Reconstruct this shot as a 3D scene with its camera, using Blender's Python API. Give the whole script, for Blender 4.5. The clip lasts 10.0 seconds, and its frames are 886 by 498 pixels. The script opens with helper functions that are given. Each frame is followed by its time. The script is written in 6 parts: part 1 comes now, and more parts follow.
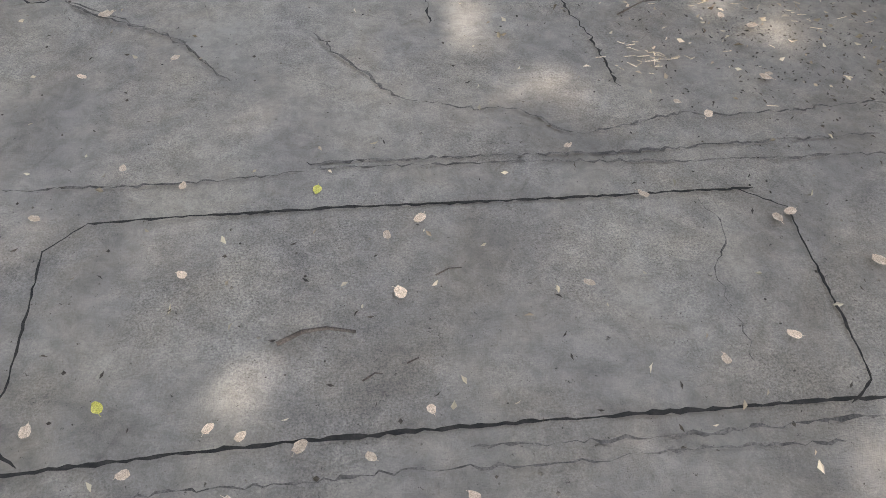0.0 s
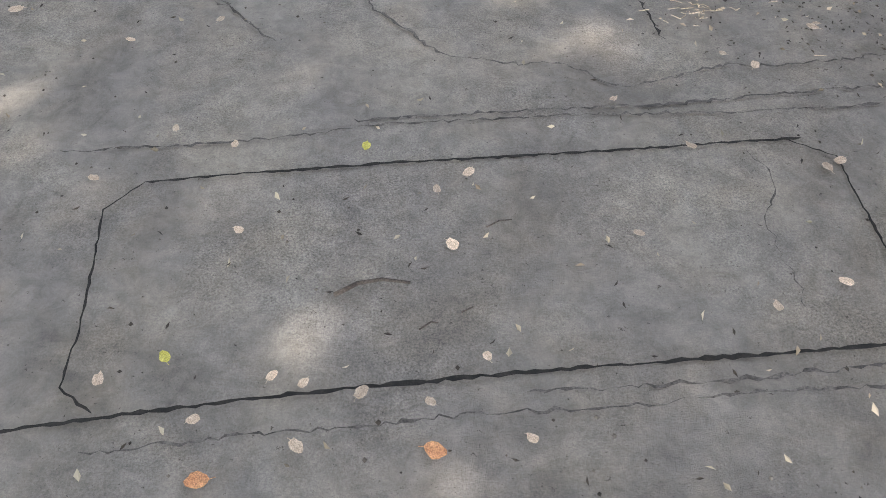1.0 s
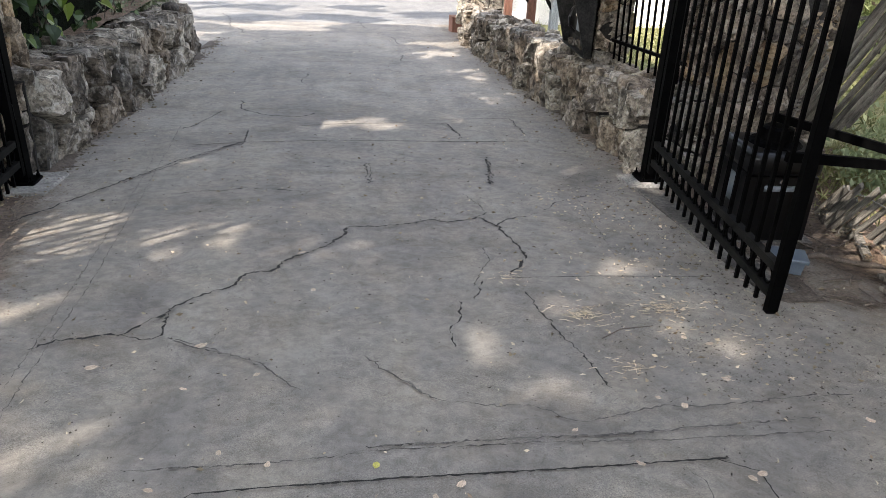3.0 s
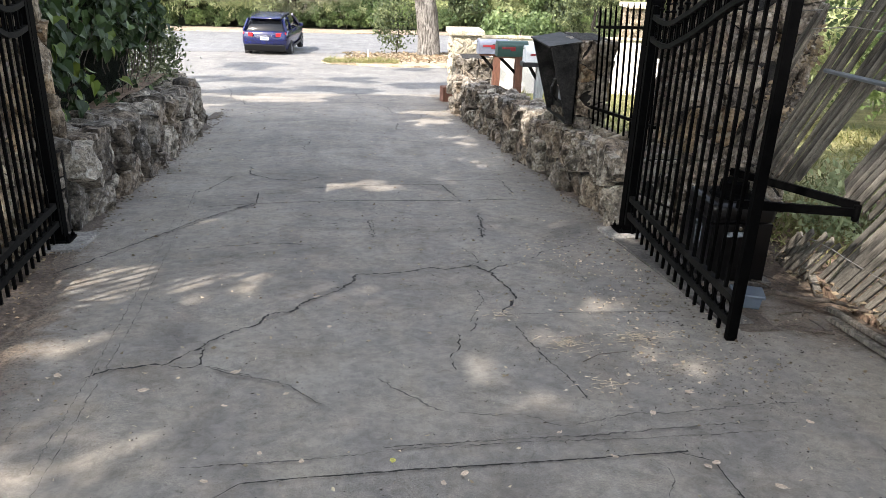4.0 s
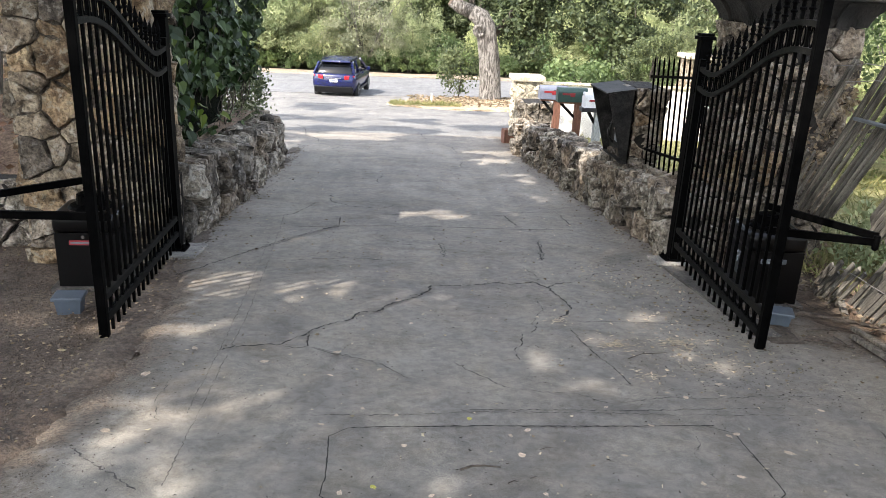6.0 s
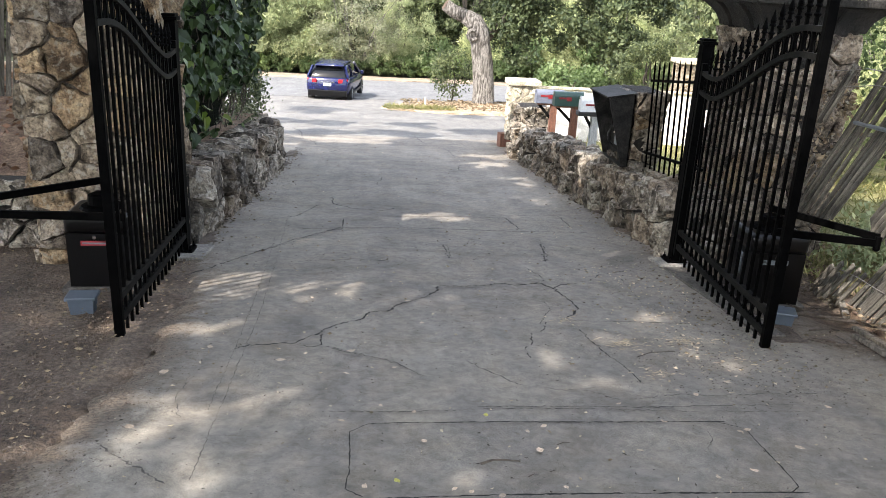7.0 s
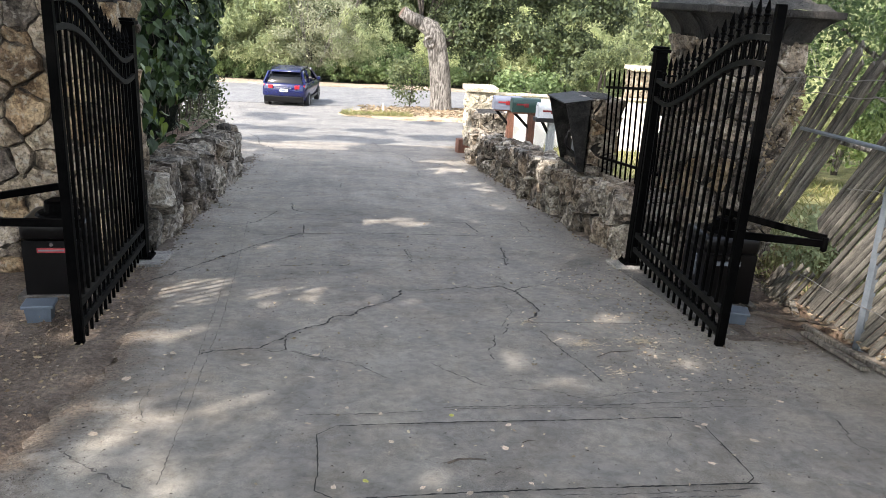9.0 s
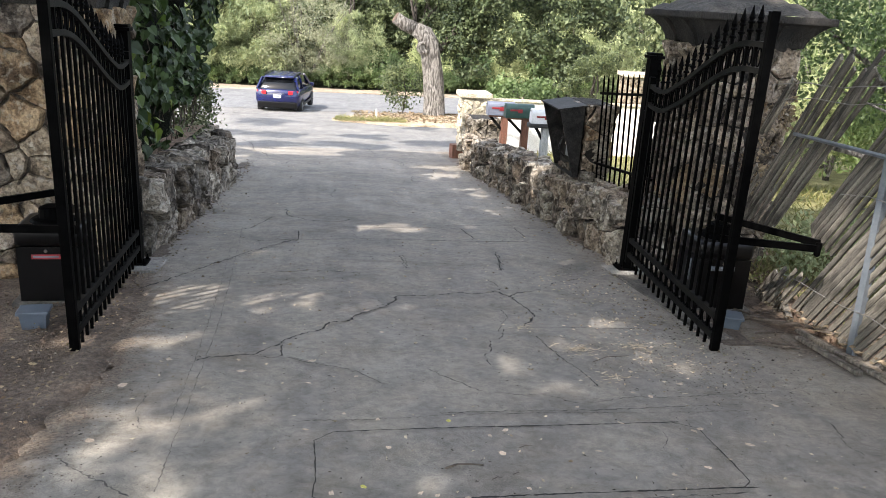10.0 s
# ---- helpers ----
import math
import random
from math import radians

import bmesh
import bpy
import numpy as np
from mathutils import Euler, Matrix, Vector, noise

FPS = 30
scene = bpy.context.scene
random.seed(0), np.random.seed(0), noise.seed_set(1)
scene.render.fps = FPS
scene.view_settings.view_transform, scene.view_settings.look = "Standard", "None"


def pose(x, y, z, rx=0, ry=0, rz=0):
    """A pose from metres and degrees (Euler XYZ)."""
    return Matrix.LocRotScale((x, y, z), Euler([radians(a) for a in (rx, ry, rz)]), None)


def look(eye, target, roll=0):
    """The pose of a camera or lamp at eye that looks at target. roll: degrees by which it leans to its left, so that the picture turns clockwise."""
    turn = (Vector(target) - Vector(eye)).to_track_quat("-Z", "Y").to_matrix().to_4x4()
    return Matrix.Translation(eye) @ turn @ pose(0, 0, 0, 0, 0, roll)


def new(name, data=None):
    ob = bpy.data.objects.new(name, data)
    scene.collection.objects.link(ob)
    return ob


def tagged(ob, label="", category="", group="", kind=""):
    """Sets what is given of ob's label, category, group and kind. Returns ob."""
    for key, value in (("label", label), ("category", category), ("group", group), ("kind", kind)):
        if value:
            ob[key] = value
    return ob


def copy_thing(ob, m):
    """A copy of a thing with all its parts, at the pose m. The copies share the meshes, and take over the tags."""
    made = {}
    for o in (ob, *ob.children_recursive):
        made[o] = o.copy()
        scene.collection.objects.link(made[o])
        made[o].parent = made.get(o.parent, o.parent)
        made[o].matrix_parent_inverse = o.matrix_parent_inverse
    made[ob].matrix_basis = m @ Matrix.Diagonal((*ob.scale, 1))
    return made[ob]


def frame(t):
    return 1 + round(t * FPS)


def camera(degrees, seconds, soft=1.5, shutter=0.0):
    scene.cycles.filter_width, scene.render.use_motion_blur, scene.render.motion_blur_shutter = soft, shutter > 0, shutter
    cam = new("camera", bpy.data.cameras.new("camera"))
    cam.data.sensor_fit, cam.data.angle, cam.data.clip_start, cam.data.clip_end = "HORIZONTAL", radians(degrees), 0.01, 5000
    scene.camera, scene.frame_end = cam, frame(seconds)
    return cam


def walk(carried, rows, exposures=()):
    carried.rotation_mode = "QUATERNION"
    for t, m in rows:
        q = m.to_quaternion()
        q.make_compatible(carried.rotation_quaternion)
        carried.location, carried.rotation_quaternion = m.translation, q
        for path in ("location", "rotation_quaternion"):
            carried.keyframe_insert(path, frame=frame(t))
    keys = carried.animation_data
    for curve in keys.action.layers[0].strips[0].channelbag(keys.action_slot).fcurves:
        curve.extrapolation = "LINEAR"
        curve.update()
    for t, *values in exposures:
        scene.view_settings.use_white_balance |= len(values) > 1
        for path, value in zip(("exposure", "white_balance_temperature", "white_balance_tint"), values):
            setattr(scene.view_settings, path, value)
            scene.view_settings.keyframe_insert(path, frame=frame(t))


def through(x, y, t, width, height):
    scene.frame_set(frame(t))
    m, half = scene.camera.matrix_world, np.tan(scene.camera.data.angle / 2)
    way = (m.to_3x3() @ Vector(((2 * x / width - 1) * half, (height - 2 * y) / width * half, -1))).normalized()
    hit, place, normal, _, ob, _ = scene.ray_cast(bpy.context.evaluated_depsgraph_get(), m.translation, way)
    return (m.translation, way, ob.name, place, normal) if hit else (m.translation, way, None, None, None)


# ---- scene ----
cam = camera(59.3, 10.0, soft=0.35)
PATH = [
    (0, (0.111, 0.221, 1.321), (0.318, 1.372, -0.301), 5.59),
    (0.5, (0.079, 0.193, 1.310), (0.216, 1.301, -0.349), 3.35),
    (1, (0.049, 0.181, 1.317), (0.188, 1.274, -0.351), 2.49),
    (1.5, (0.005, 0.160, 1.330), (0.166, 1.320, -0.291), 2.43),
    (1.8, (0.003, 0.137, 1.357), (0.160, 1.471, -0.124), 2.64),
    (2, (-0.058, 0.072, 1.376), (0.158, 1.567, 0.064), 3.25),
    (2.5, (-0.030, -0.132, 1.449), (0.190, 1.543, 0.379), 2.77),
    (3, (-0.082, -0.323, 1.491), (0.177, 1.441, 0.585), 2.83),
    (3.2, (-0.130, -0.413, 1.505), (0.169, 1.376, 0.663), 2.44),
    (4.3, (-0.222, -0.949, 1.617), (0.031, 0.889, 0.872), 2.05),
    (4.5, (-0.274, -1.024, 1.618), (-0.060, 0.821, 0.878), 1.82),
    (5, (-0.420, -1.224, 1.639), (-0.250, 0.621, 0.886), 1.57),
    (5.5, (-0.383, -1.370, 1.651), (-0.221, 0.510, 0.988), 1.63),
    (6, (-0.374, -1.519, 1.682), (-0.226, 0.365, 1.026), 2.68),
    (7.5, (-0.542, -1.586, 1.676), (-0.346, 0.298, 1.036), 3.04),
    (8, (-0.541, -1.601, 1.679), (-0.309, 0.280, 1.041), 3.25),
    (8.5, (-0.538, -1.622, 1.691), (-0.278, 0.257, 1.057), 3.44),
    (9, (-0.533, -1.628, 1.679), (-0.254, 0.251, 1.055), 3.50),
    (9.5, (-0.540, -1.626, 1.682), (-0.247, 0.254, 1.066), 3.54),
    (10, (-0.550, -1.635, 1.682), (-0.254, 0.247, 1.072), 3.55),
]
walk(cam, [(t, look(eye, target, roll)) for t, eye, target, roll in PATH],
     [(0, 2.66, 7100, 13), (1.6, 2.66, 7100, 13), (2.6, 2.62, 7050, 13), (4.5, 2.55, 7050, 12), (8.6, 2.52, 7000, 12), (10, 2.44, 7000, 12)])

# ---- light ----
SUN_ELEV, SUN_AZ = 45.0, 226.0     # degrees; azimuth clockwise from +y
sun_way = Vector((math.sin(radians(SUN_AZ)) * math.cos(radians(SUN_ELEV)),
                  math.cos(radians(SUN_AZ)) * math.cos(radians(SUN_ELEV)), math.sin(radians(SUN_ELEV))))
world = bpy.data.worlds.new("sky")
scene.world = world
world.use_nodes = True
wn = world.node_tree.nodes
sky = wn.new("ShaderNodeTexSky")
sky.sky_type, sky.sun_disc = "NISHITA", False
sky.sun_elevation, sky.sun_rotation = radians(SUN_ELEV), radians(SUN_AZ)
haze = wn.new("ShaderNodeHueSaturation")
haze.inputs["Saturation"].default_value = 0.6
world.node_tree.links.new(sky.outputs["Color"], haze.inputs["Color"])
world.node_tree.links.new(haze.outputs["Color"], wn["Background"].inputs["Color"])
wn["Background"].inputs["Strength"].default_value = 0.15
sun = new("sun", bpy.data.lights.new("sun", "SUN"))
sun.data.energy, sun.data.angle, sun.data.color = 1.9, radians(0.55), (1.0, 0.985, 0.965)
sun.matrix_world = look(sun_way * 60, (0, 0, 0))

# ---- the sloping site: the drive falls away from the gate towards the road ----
SLOPE = radians(6.0)
CA, SA = math.cos(SLOPE), math.sin(SLOPE)
TILT = Matrix.Rotation(-SLOPE, 4, "X")


def rise(y):
    """How far the ground lies above the drive's plane."""
    if y < 18:
        return 0.0
    if y < 46:
        return 0.00105 * (y - 18) ** 2
    return 0.823 + 0.0588 * (y - 46)


def G(x, y, z=0.0):
    z += rise(y)
    return Vector((x, y * CA + z * SA, -y * SA + z * CA))


rng = random.Random(7)
nrng = np.random.default_rng(11)


# ---- materials ----
def material(name, rough=0.8, metallic=0.0, spec=0.5):
    m = bpy.data.materials.new(name)
    m.use_nodes = True
    b = m.node_tree.nodes["Principled BSDF"]
    b.inputs["Roughness"].default_value, b.inputs["Metallic"].default_value = rough, metallic
    b.inputs["Specular IOR Level"].default_value = spec
    return m, m.node_tree.nodes, m.node_tree.links, b


def noise_node(nodes, links, scale, detail=4.0, rough=0.6, coord="Object", stretch=None, dist=0.0):
    tc = nodes.new("ShaderNodeTexCoord")
    n = nodes.new("ShaderNodeTexNoise")
    n.inputs["Scale"].default_value, n.inputs["Detail"].default_value = scale, detail
    n.inputs["Roughness"].default_value, n.inputs["Distortion"].default_value = rough, dist
    if stretch:
        mp = nodes.new("ShaderNodeMapping")
        mp.inputs["Scale"].default_value = stretch
        links.new(tc.outputs[coord], mp.inputs["Vector"])
        links.new(mp.outputs["Vector"], n.inputs["Vector"])
    else:
        links.new(tc.outputs[coord], n.inputs["Vector"])
    return n


def ramp(nodes, links, source, stops):
    r = nodes.new("ShaderNodeValToRGB")
    e = r.color_ramp.elements
    while len(e) < len(stops):
        e.new(0.5)
    for el, (p, c) in zip(e, stops):
        el.position, el.color = p, (*c, 1)
    links.new(source, r.inputs["Fac"])
    return r


def mix(nodes, links, a, b, fac, mode="MIX"):
    m = nodes.new("ShaderNodeMix")
    m.data_type, m.blend_type = "RGBA", mode
    for s, v in ((m.inputs[0], fac), (m.inputs[6], a), (m.inputs[7], b)):
        if hasattr(v, "links"):
            links.new(v, s)
        elif isinstance(v, tuple):
            s.default_value = (*v, 1)
        else:
            s.default_value = v
    return m.outputs[2]


def bump(nodes, links, bsdf, height, strength, distance):
    b = nodes.new("ShaderNodeBump")
    b.inputs["Strength"].default_value, b.inputs["Distance"].default_value = strength, distance
    links.new(height, b.inputs["Height"])
    links.new(b.outputs["Normal"], bsdf.inputs["Normal"])


def simple(name, c1, c2, scale, rough=0.7, strength=0.3, distance=0.005, fine=None, metallic=0.0,
           spec=0.5, by_object=0.0, by_island=0.0, stretch=None, stops=(0.35, 0.68), fleck=0.8):
    """Two colours in a large and a fine noise, with relief."""
    m, n, l, b = material(name, rough, metallic, spec)
    big = noise_node(n, l, scale, 5, 0.6, stretch=stretch)
    col = ramp(n, l, big.outputs["Fac"], ((stops[0], c1), (stops[1], c2))).outputs["Color"]
    small = noise_node(n, l, fine or scale * 9, 4, 0.7, stretch=stretch)
    shade = ramp(n, l, small.outputs["Fac"], ((0.38, (0.45, 0.45, 0.45)), (0.62, (1.4, 1.4, 1.4)))).outputs["Color"]
    col = mix(n, l, col, shade, fleck, "MULTIPLY")
    if by_object or by_island:
        src = n.new("ShaderNodeObjectInfo").outputs["Random"] if by_object else n.new("ShaderNodeNewGeometry").outputs["Random Per Island"]
        k = by_object or by_island
        var = ramp(n, l, src, ((0.0, (1 - k, 1 - k, 1 - k)), (1.0, (1 + k, 1 + k * 0.95, 1 + k * 0.85)))).outputs["Color"]
        col = mix(n, l, col, var, 1.0, "MULTIPLY")
    l.new(col, b.inputs["Base Color"])
    bump(n, l, b, small.outputs["Fac"], strength, distance)
    return m


def asphalt_material(name, c1, c2, dust, dust_amount):
    m, n, l, b = material(name, 0.86, 0.0, 0.3)
    large = noise_node(n, l, 0.8, 5, 0.6, dist=0.5)
    mid = noise_node(n, l, 3.5, 5, 0.65, dist=0.6)
    grit = noise_node(n, l, 210, 4, 0.8)
    base = ramp(n, l, large.outputs["Fac"], ((0.36, c1), (0.64, c2))).outputs["Color"]
    d = ramp(n, l, mid.outputs["Fac"], ((0.42, (0, 0, 0)), (0.72, (dust_amount,) * 3))).outputs["Color"]
    base = mix(n, l, base, dust, d)
    streak = noise_node(n, l, 1.3, 4, 0.6, stretch=(3.2, 0.35, 1))
    worn = ramp(n, l, streak.outputs["Fac"], ((0.35, (0.9, 0.9, 0.91)), (0.66, (1.08, 1.08, 1.06)))).outputs["Color"]
    base = mix(n, l, base, worn, 1.0, "MULTIPLY")
    # coarse aggregate shows where the surface has worn, and is filled with dust elsewhere
    bare = noise_node(n, l, 1.7, 4, 0.6, dist=0.7)
    bare = ramp(n, l, bare.outputs["Fac"], ((0.4, (0.12, 0.12, 0.12)), (0.62, (0.75, 0.75, 0.75)))).outputs["Color"]
    speck = ramp(n, l, grit.outputs["Fac"], ((0.36, (0.4, 0.4, 0.4)), (0.5, (1, 1, 1)), (0.64, (1.6, 1.58, 1.52)))).outputs["Color"]
    base = mix(n, l, base, speck, bare, "MULTIPLY")
    blotch = noise_node(n, l, 17, 6, 0.75, dist=0.4)
    cloud = ramp(n, l, blotch.outputs["Fac"], ((0.38, (0.76, 0.75, 0.735)), (0.62, (1.2, 1.19, 1.165)))).outputs["Color"]
    base = mix(n, l, base, cloud, 0.8, "MULTIPLY")
    pits = noise_node(n, l, 62, 5, 0.8)
    pit = ramp(n, l, pits.outputs["Fac"], ((0.325, (0.2, 0.18, 0.16)), (0.37, (1, 1, 1)))).outputs["Color"]
    base = mix(n, l, base, pit, 0.85, "MULTIPLY")
    stain = noise_node(n, l, 1.1, 6, 0.65, dist=1.2)
    dark = ramp(n, l, stain.outputs["Fac"], ((0.36, (0.7, 0.685, 0.665)), (0.5, (1.0, 1.0, 1.0)), (0.66, (1.14, 1.13, 1.11)))).outputs["Color"]
    base = mix(n, l, base, dark, 0.65, "MULTIPLY")
    oil = noise_node(n, l, 7.0, 5, 0.7, dist=0.8)
    spot = ramp(n, l, oil.outputs["Fac"], ((0.3, (0.55, 0.52, 0.49)), (0.4, (1.0, 1.0, 1.0)))).outputs["Color"]
    base = mix(n, l, base, spot, 0.5, "MULTIPLY")
    # washed dirt along the margins, ragged by noise
    att = n.new("ShaderNodeAttribute")
    att.attribute_name = "washed_dirt"
    rag = noise_node(n, l, 9, 6, 0.75)
    add = n.new("ShaderNodeMath")
    add.operation = "ADD"
    l.new(att.outputs["Fac"], add.inputs[0])
    l.new(rag.outputs["Fac"], add.inputs[1])
    cover = ramp(n, l, add.outputs[0], ((0.72, (0, 0, 0)), (1.0, (0.92, 0.92, 0.92)))).outputs["Color"]
    soil = ramp(n, l, pits.outputs["Fac"], ((0.36, (0.045, 0.032, 0.023)), (0.62, (0.2, 0.155, 0.116)))).outputs["Color"]
    base = mix(n, l, base, soil, cover)
    l.new(base, b.inputs["Base Color"])
    bump(n, l, b, grit.outputs["Fac"], 0.7, 0.005)
    return m


def stone_material(name, dark, mid_, pale, lichen, each=0.3):
    """Rough quarried stone: clouded colour, pits darkened as if shaded, crusts of pale lichen, strong relief."""
    m, n, l, b = material(name, 0.95, 0.0, 0.25)
    big = noise_node(n, l, 7.0, 5, 0.6)
    col = ramp(n, l, big.outputs["Fac"], ((0.37, dark), (0.5, mid_), (0.63, pale))).outputs["Color"]
    fine = noise_node(n, l, 42, 6, 0.75)
    shade = ramp(n, l, fine.outputs["Fac"], ((0.38, (0.42, 0.42, 0.42)), (0.5, (0.97, 0.97, 0.97)), (0.62, (1.5, 1.47, 1.4)))).outputs["Color"]
    col = mix(n, l, col, shade, 0.8, "MULTIPLY")
    crust = noise_node(n, l, 17, 4, 0.6)
    c = ramp(n, l, crust.outputs["Fac"], ((0.55, (0, 0, 0)), (0.63, (0.7, 0.7, 0.7)))).outputs["Color"]
    col = mix(n, l, col, lichen, c)
    # Low spots of the relief are darkened in colour, like shade in pits.
    pit_noise = noise_node(n, l, 24, 5, 0.65)
    so = ramp(n, l, pit_noise.outputs["Fac"], ((0.36, (0.2, 0.18, 0.155)), (0.46, (1, 1, 1)))).outputs["Color"]
    col = mix(n, l, col, so, 0.7, "MULTIPLY")
    var = ramp(n, l, n.new("ShaderNodeObjectInfo").outputs["Random"],
               ((0.0, (1 - each, 1 - each, 1 - each)), (0.5, (1.0, 0.96, 0.92)), (1.0, (1 + each, 1 + each * 0.95, 1 + each * 0.8)))).outputs["Color"]
    col = mix(n, l, col, var, 1.0, "MULTIPLY")
    l.new(col, b.inputs["Base Color"])
    add = n.new("ShaderNodeMath")
    add.operation = "ADD"
    l.new(fine.outputs["Fac"], add.inputs[0])
    l.new(pit_noise.outputs["Fac"], add.inputs[1])
    bump(n, l, b, add.outputs[0], 0.8, 0.014)
    return m


def leaf_material(name, c1, c2, rough=0.5, through=0.25):
    m, n, l, b = material(name, rough, 0.0, 0.4)
    src = n.new("ShaderNodeNewGeometry").outputs["Random Per Island"]
    col = ramp(n, l, src, ((0.0, c1), (1.0, c2))).outputs["Color"]
    each = ramp(n, l, n.new("ShaderNodeObjectInfo").outputs["Random"], ((0.0, (0.75, 0.78, 0.82)), (0.5, (1.0, 1.0, 1.0)), (1.0, (1.25, 1.22, 1.1)))).outputs["Color"]
    col = mix(n, l, col, each, 0.8, "MULTIPLY")
    # Clump-sized brightness variation in the colour stands in for self-shadowing within foliage.
    clump_noise = noise_node(n, l, 1.1, 4, 0.6)
    tone = ramp(n, l, clump_noise.outputs["Fac"], ((0.36, (0.55, 0.6, 0.55)), (0.64, (1.4, 1.32, 1.2)))).outputs["Color"]
    col = mix(n, l, col, tone, 0.9, "MULTIPLY")
    l.new(col, b.inputs["Base Color"])
    t = n.new("ShaderNodeBsdfTranslucent")
    l.new(col, t.inputs["Color"])
    ms = n.new("ShaderNodeMixShader")
    ms.inputs[0].default_value = through
    l.new(b.outputs[0], ms.inputs[1])
    l.new(t.outputs[0], ms.inputs[2])
    l.new(ms.outputs[0], n["Material Output"].inputs["Surface"])
    return m


ASPHALT = asphalt_material("asphalt", (0.185, 0.171, 0.156), (0.27, 0.248, 0.221), (0.284, 0.247, 0.202), 0.7)
# Cooler than the drive: bluish sky light on far asphalt is put into colour.
APRON = asphalt_material("apron_asphalt", (0.15, 0.148, 0.147), (0.2, 0.195, 0.188), (0.22, 0.205, 0.18), 0.5)
ROAD = asphalt_material("road_asphalt", (0.14, 0.144, 0.152), (0.18, 0.182, 0.188), (0.21, 0.205, 0.19), 0.4)
CRACK = simple("crack_dirt", (0.006, 0.0055, 0.005), (0.03, 0.026, 0.022), 30, 0.95, 0.3)
SEAM = simple("worn_seam", (0.05, 0.045, 0.04), (0.17, 0.152, 0.132), 22, 0.95, 0.3)
DIRT = simple("dirt", (0.06, 0.041, 0.029), (0.165, 0.122, 0.088), 2.6, 0.95, 1.0, 0.03, fine=34)
LITTER_GROUND = simple("leaf_litter_ground", (0.12, 0.072, 0.048), (0.32, 0.22, 0.15), 6, 0.95, 1.0, 0.03, fine=45)
MULCH = simple("dry_mulch", (0.3, 0.22, 0.14), (0.5, 0.4, 0.28), 3, 0.95, 0.9, 0.03, fine=25)
LAWN = simple("lawn", (0.13, 0.14, 0.05), (0.34, 0.3, 0.14), 1.3, 0.95, 0.9, 0.03, fine=40)
SHOULDER = simple("dirt_shoulder", (0.23, 0.175, 0.125), (0.35, 0.285, 0.215), 0.6, 0.95, 0.5, 0.02, fine=8)
HILL = simple("dark_woods_backing", (0.015, 0.022, 0.01), (0.06, 0.07, 0.03), 0.3, 0.95, 0.8, 0.1, fine=2)
# Dark and pale stops of field and brown stone widened for shadow and highlight.
STONE_GREY = stone_material("field_stone", (0.048, 0.042, 0.035), (0.175, 0.157, 0.133), (0.34, 0.308, 0.265), (0.37, 0.355, 0.325), 0.44)
STONE_TAN = stone_material("tan_stone", (0.075, 0.058, 0.042), (0.215, 0.176, 0.13), (0.33, 0.28, 0.215), (0.35, 0.325, 0.275), 0.3)
STONE_RUST = stone_material("rusty_stone", (0.075, 0.048, 0.028), (0.22, 0.157, 0.097), (0.32, 0.244, 0.157), (0.31, 0.277, 0.22), 0.28)
STONE_DARK = stone_material("dark_stone", (0.04, 0.033, 0.027), (0.12, 0.101, 0.083), (0.21, 0.18, 0.148), (0.26, 0.24, 0.21), 0.45)
STONE_BROWN = stone_material("brown_stone", (0.04, 0.032, 0.025), (0.158, 0.13, 0.102), (0.3, 0.255, 0.205), (0.34, 0.312, 0.272), 0.46)
STONE_CREAM = simple("cream_stone", (0.34, 0.29, 0.21), (0.56, 0.5, 0.39), 5, 0.85, 0.6, 0.01, fine=30, by_object=0.18)
# Mortar colour lowered to near-black, standing for shade in the stone crevices.
MORTAR_SHADED = simple("mortar", (0.005, 0.004, 0.0034), (0.03, 0.025, 0.02), 12, 0.95, 1.0, 0.02, fine=60)
MORTAR_BROWN = simple("brown_mortar", (0.03, 0.023, 0.017), (0.14, 0.112, 0.084), 14, 0.95, 1.0, 0.03, fine=55)
MORTAR_PALE = simple("pale_mortar", (0.26, 0.23, 0.18), (0.36, 0.32, 0.26), 12, 0.95, 0.6, 0.01, fine=60)
CONCRETE = simple("weathered_concrete", (0.045, 0.04, 0.034), (0.15, 0.135, 0.118), 4, 0.92, 0.8, 0.01, fine=45)
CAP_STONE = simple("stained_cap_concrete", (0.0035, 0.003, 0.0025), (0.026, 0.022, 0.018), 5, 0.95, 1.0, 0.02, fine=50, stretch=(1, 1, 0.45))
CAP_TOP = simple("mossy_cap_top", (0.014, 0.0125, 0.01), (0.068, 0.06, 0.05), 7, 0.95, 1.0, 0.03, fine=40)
CONCRETE_PALE = simple("pale_concrete", (0.17, 0.16, 0.145), (0.3, 0.28, 0.25), 5, 0.92, 0.6, 0.006, fine=60)
STUCCO = simple("pale_stucco", (0.68, 0.66, 0.6), (0.8, 0.78, 0.72), 1.2, 0.9, 0.4, 0.006, fine=50)
IRON = simple("black_iron", (0.0008, 0.0008, 0.0009), (0.002, 0.002, 0.002), 14, 0.55, 0.25, 0.001, fine=160, spec=0.015)
IRON_DUSTY = simple("dusty_black_iron", (0.003, 0.003, 0.003), (0.012, 0.0115, 0.0105), 9, 0.6, 0.3, 0.001, fine=120, spec=0.05)
PLASTIC = simple("black_plastic", (0.0008, 0.0008, 0.001), (0.002, 0.002, 0.0024), 8, 0.3, 0.15, 0.001, fine=220, spec=0.3, fleck=0.15)
GREYBOX = simple("grey_plastic", (0.06, 0.078, 0.1), (0.085, 0.105, 0.13), 5, 0.45, 0.1, 0.001, fine=150, fleck=0.15)
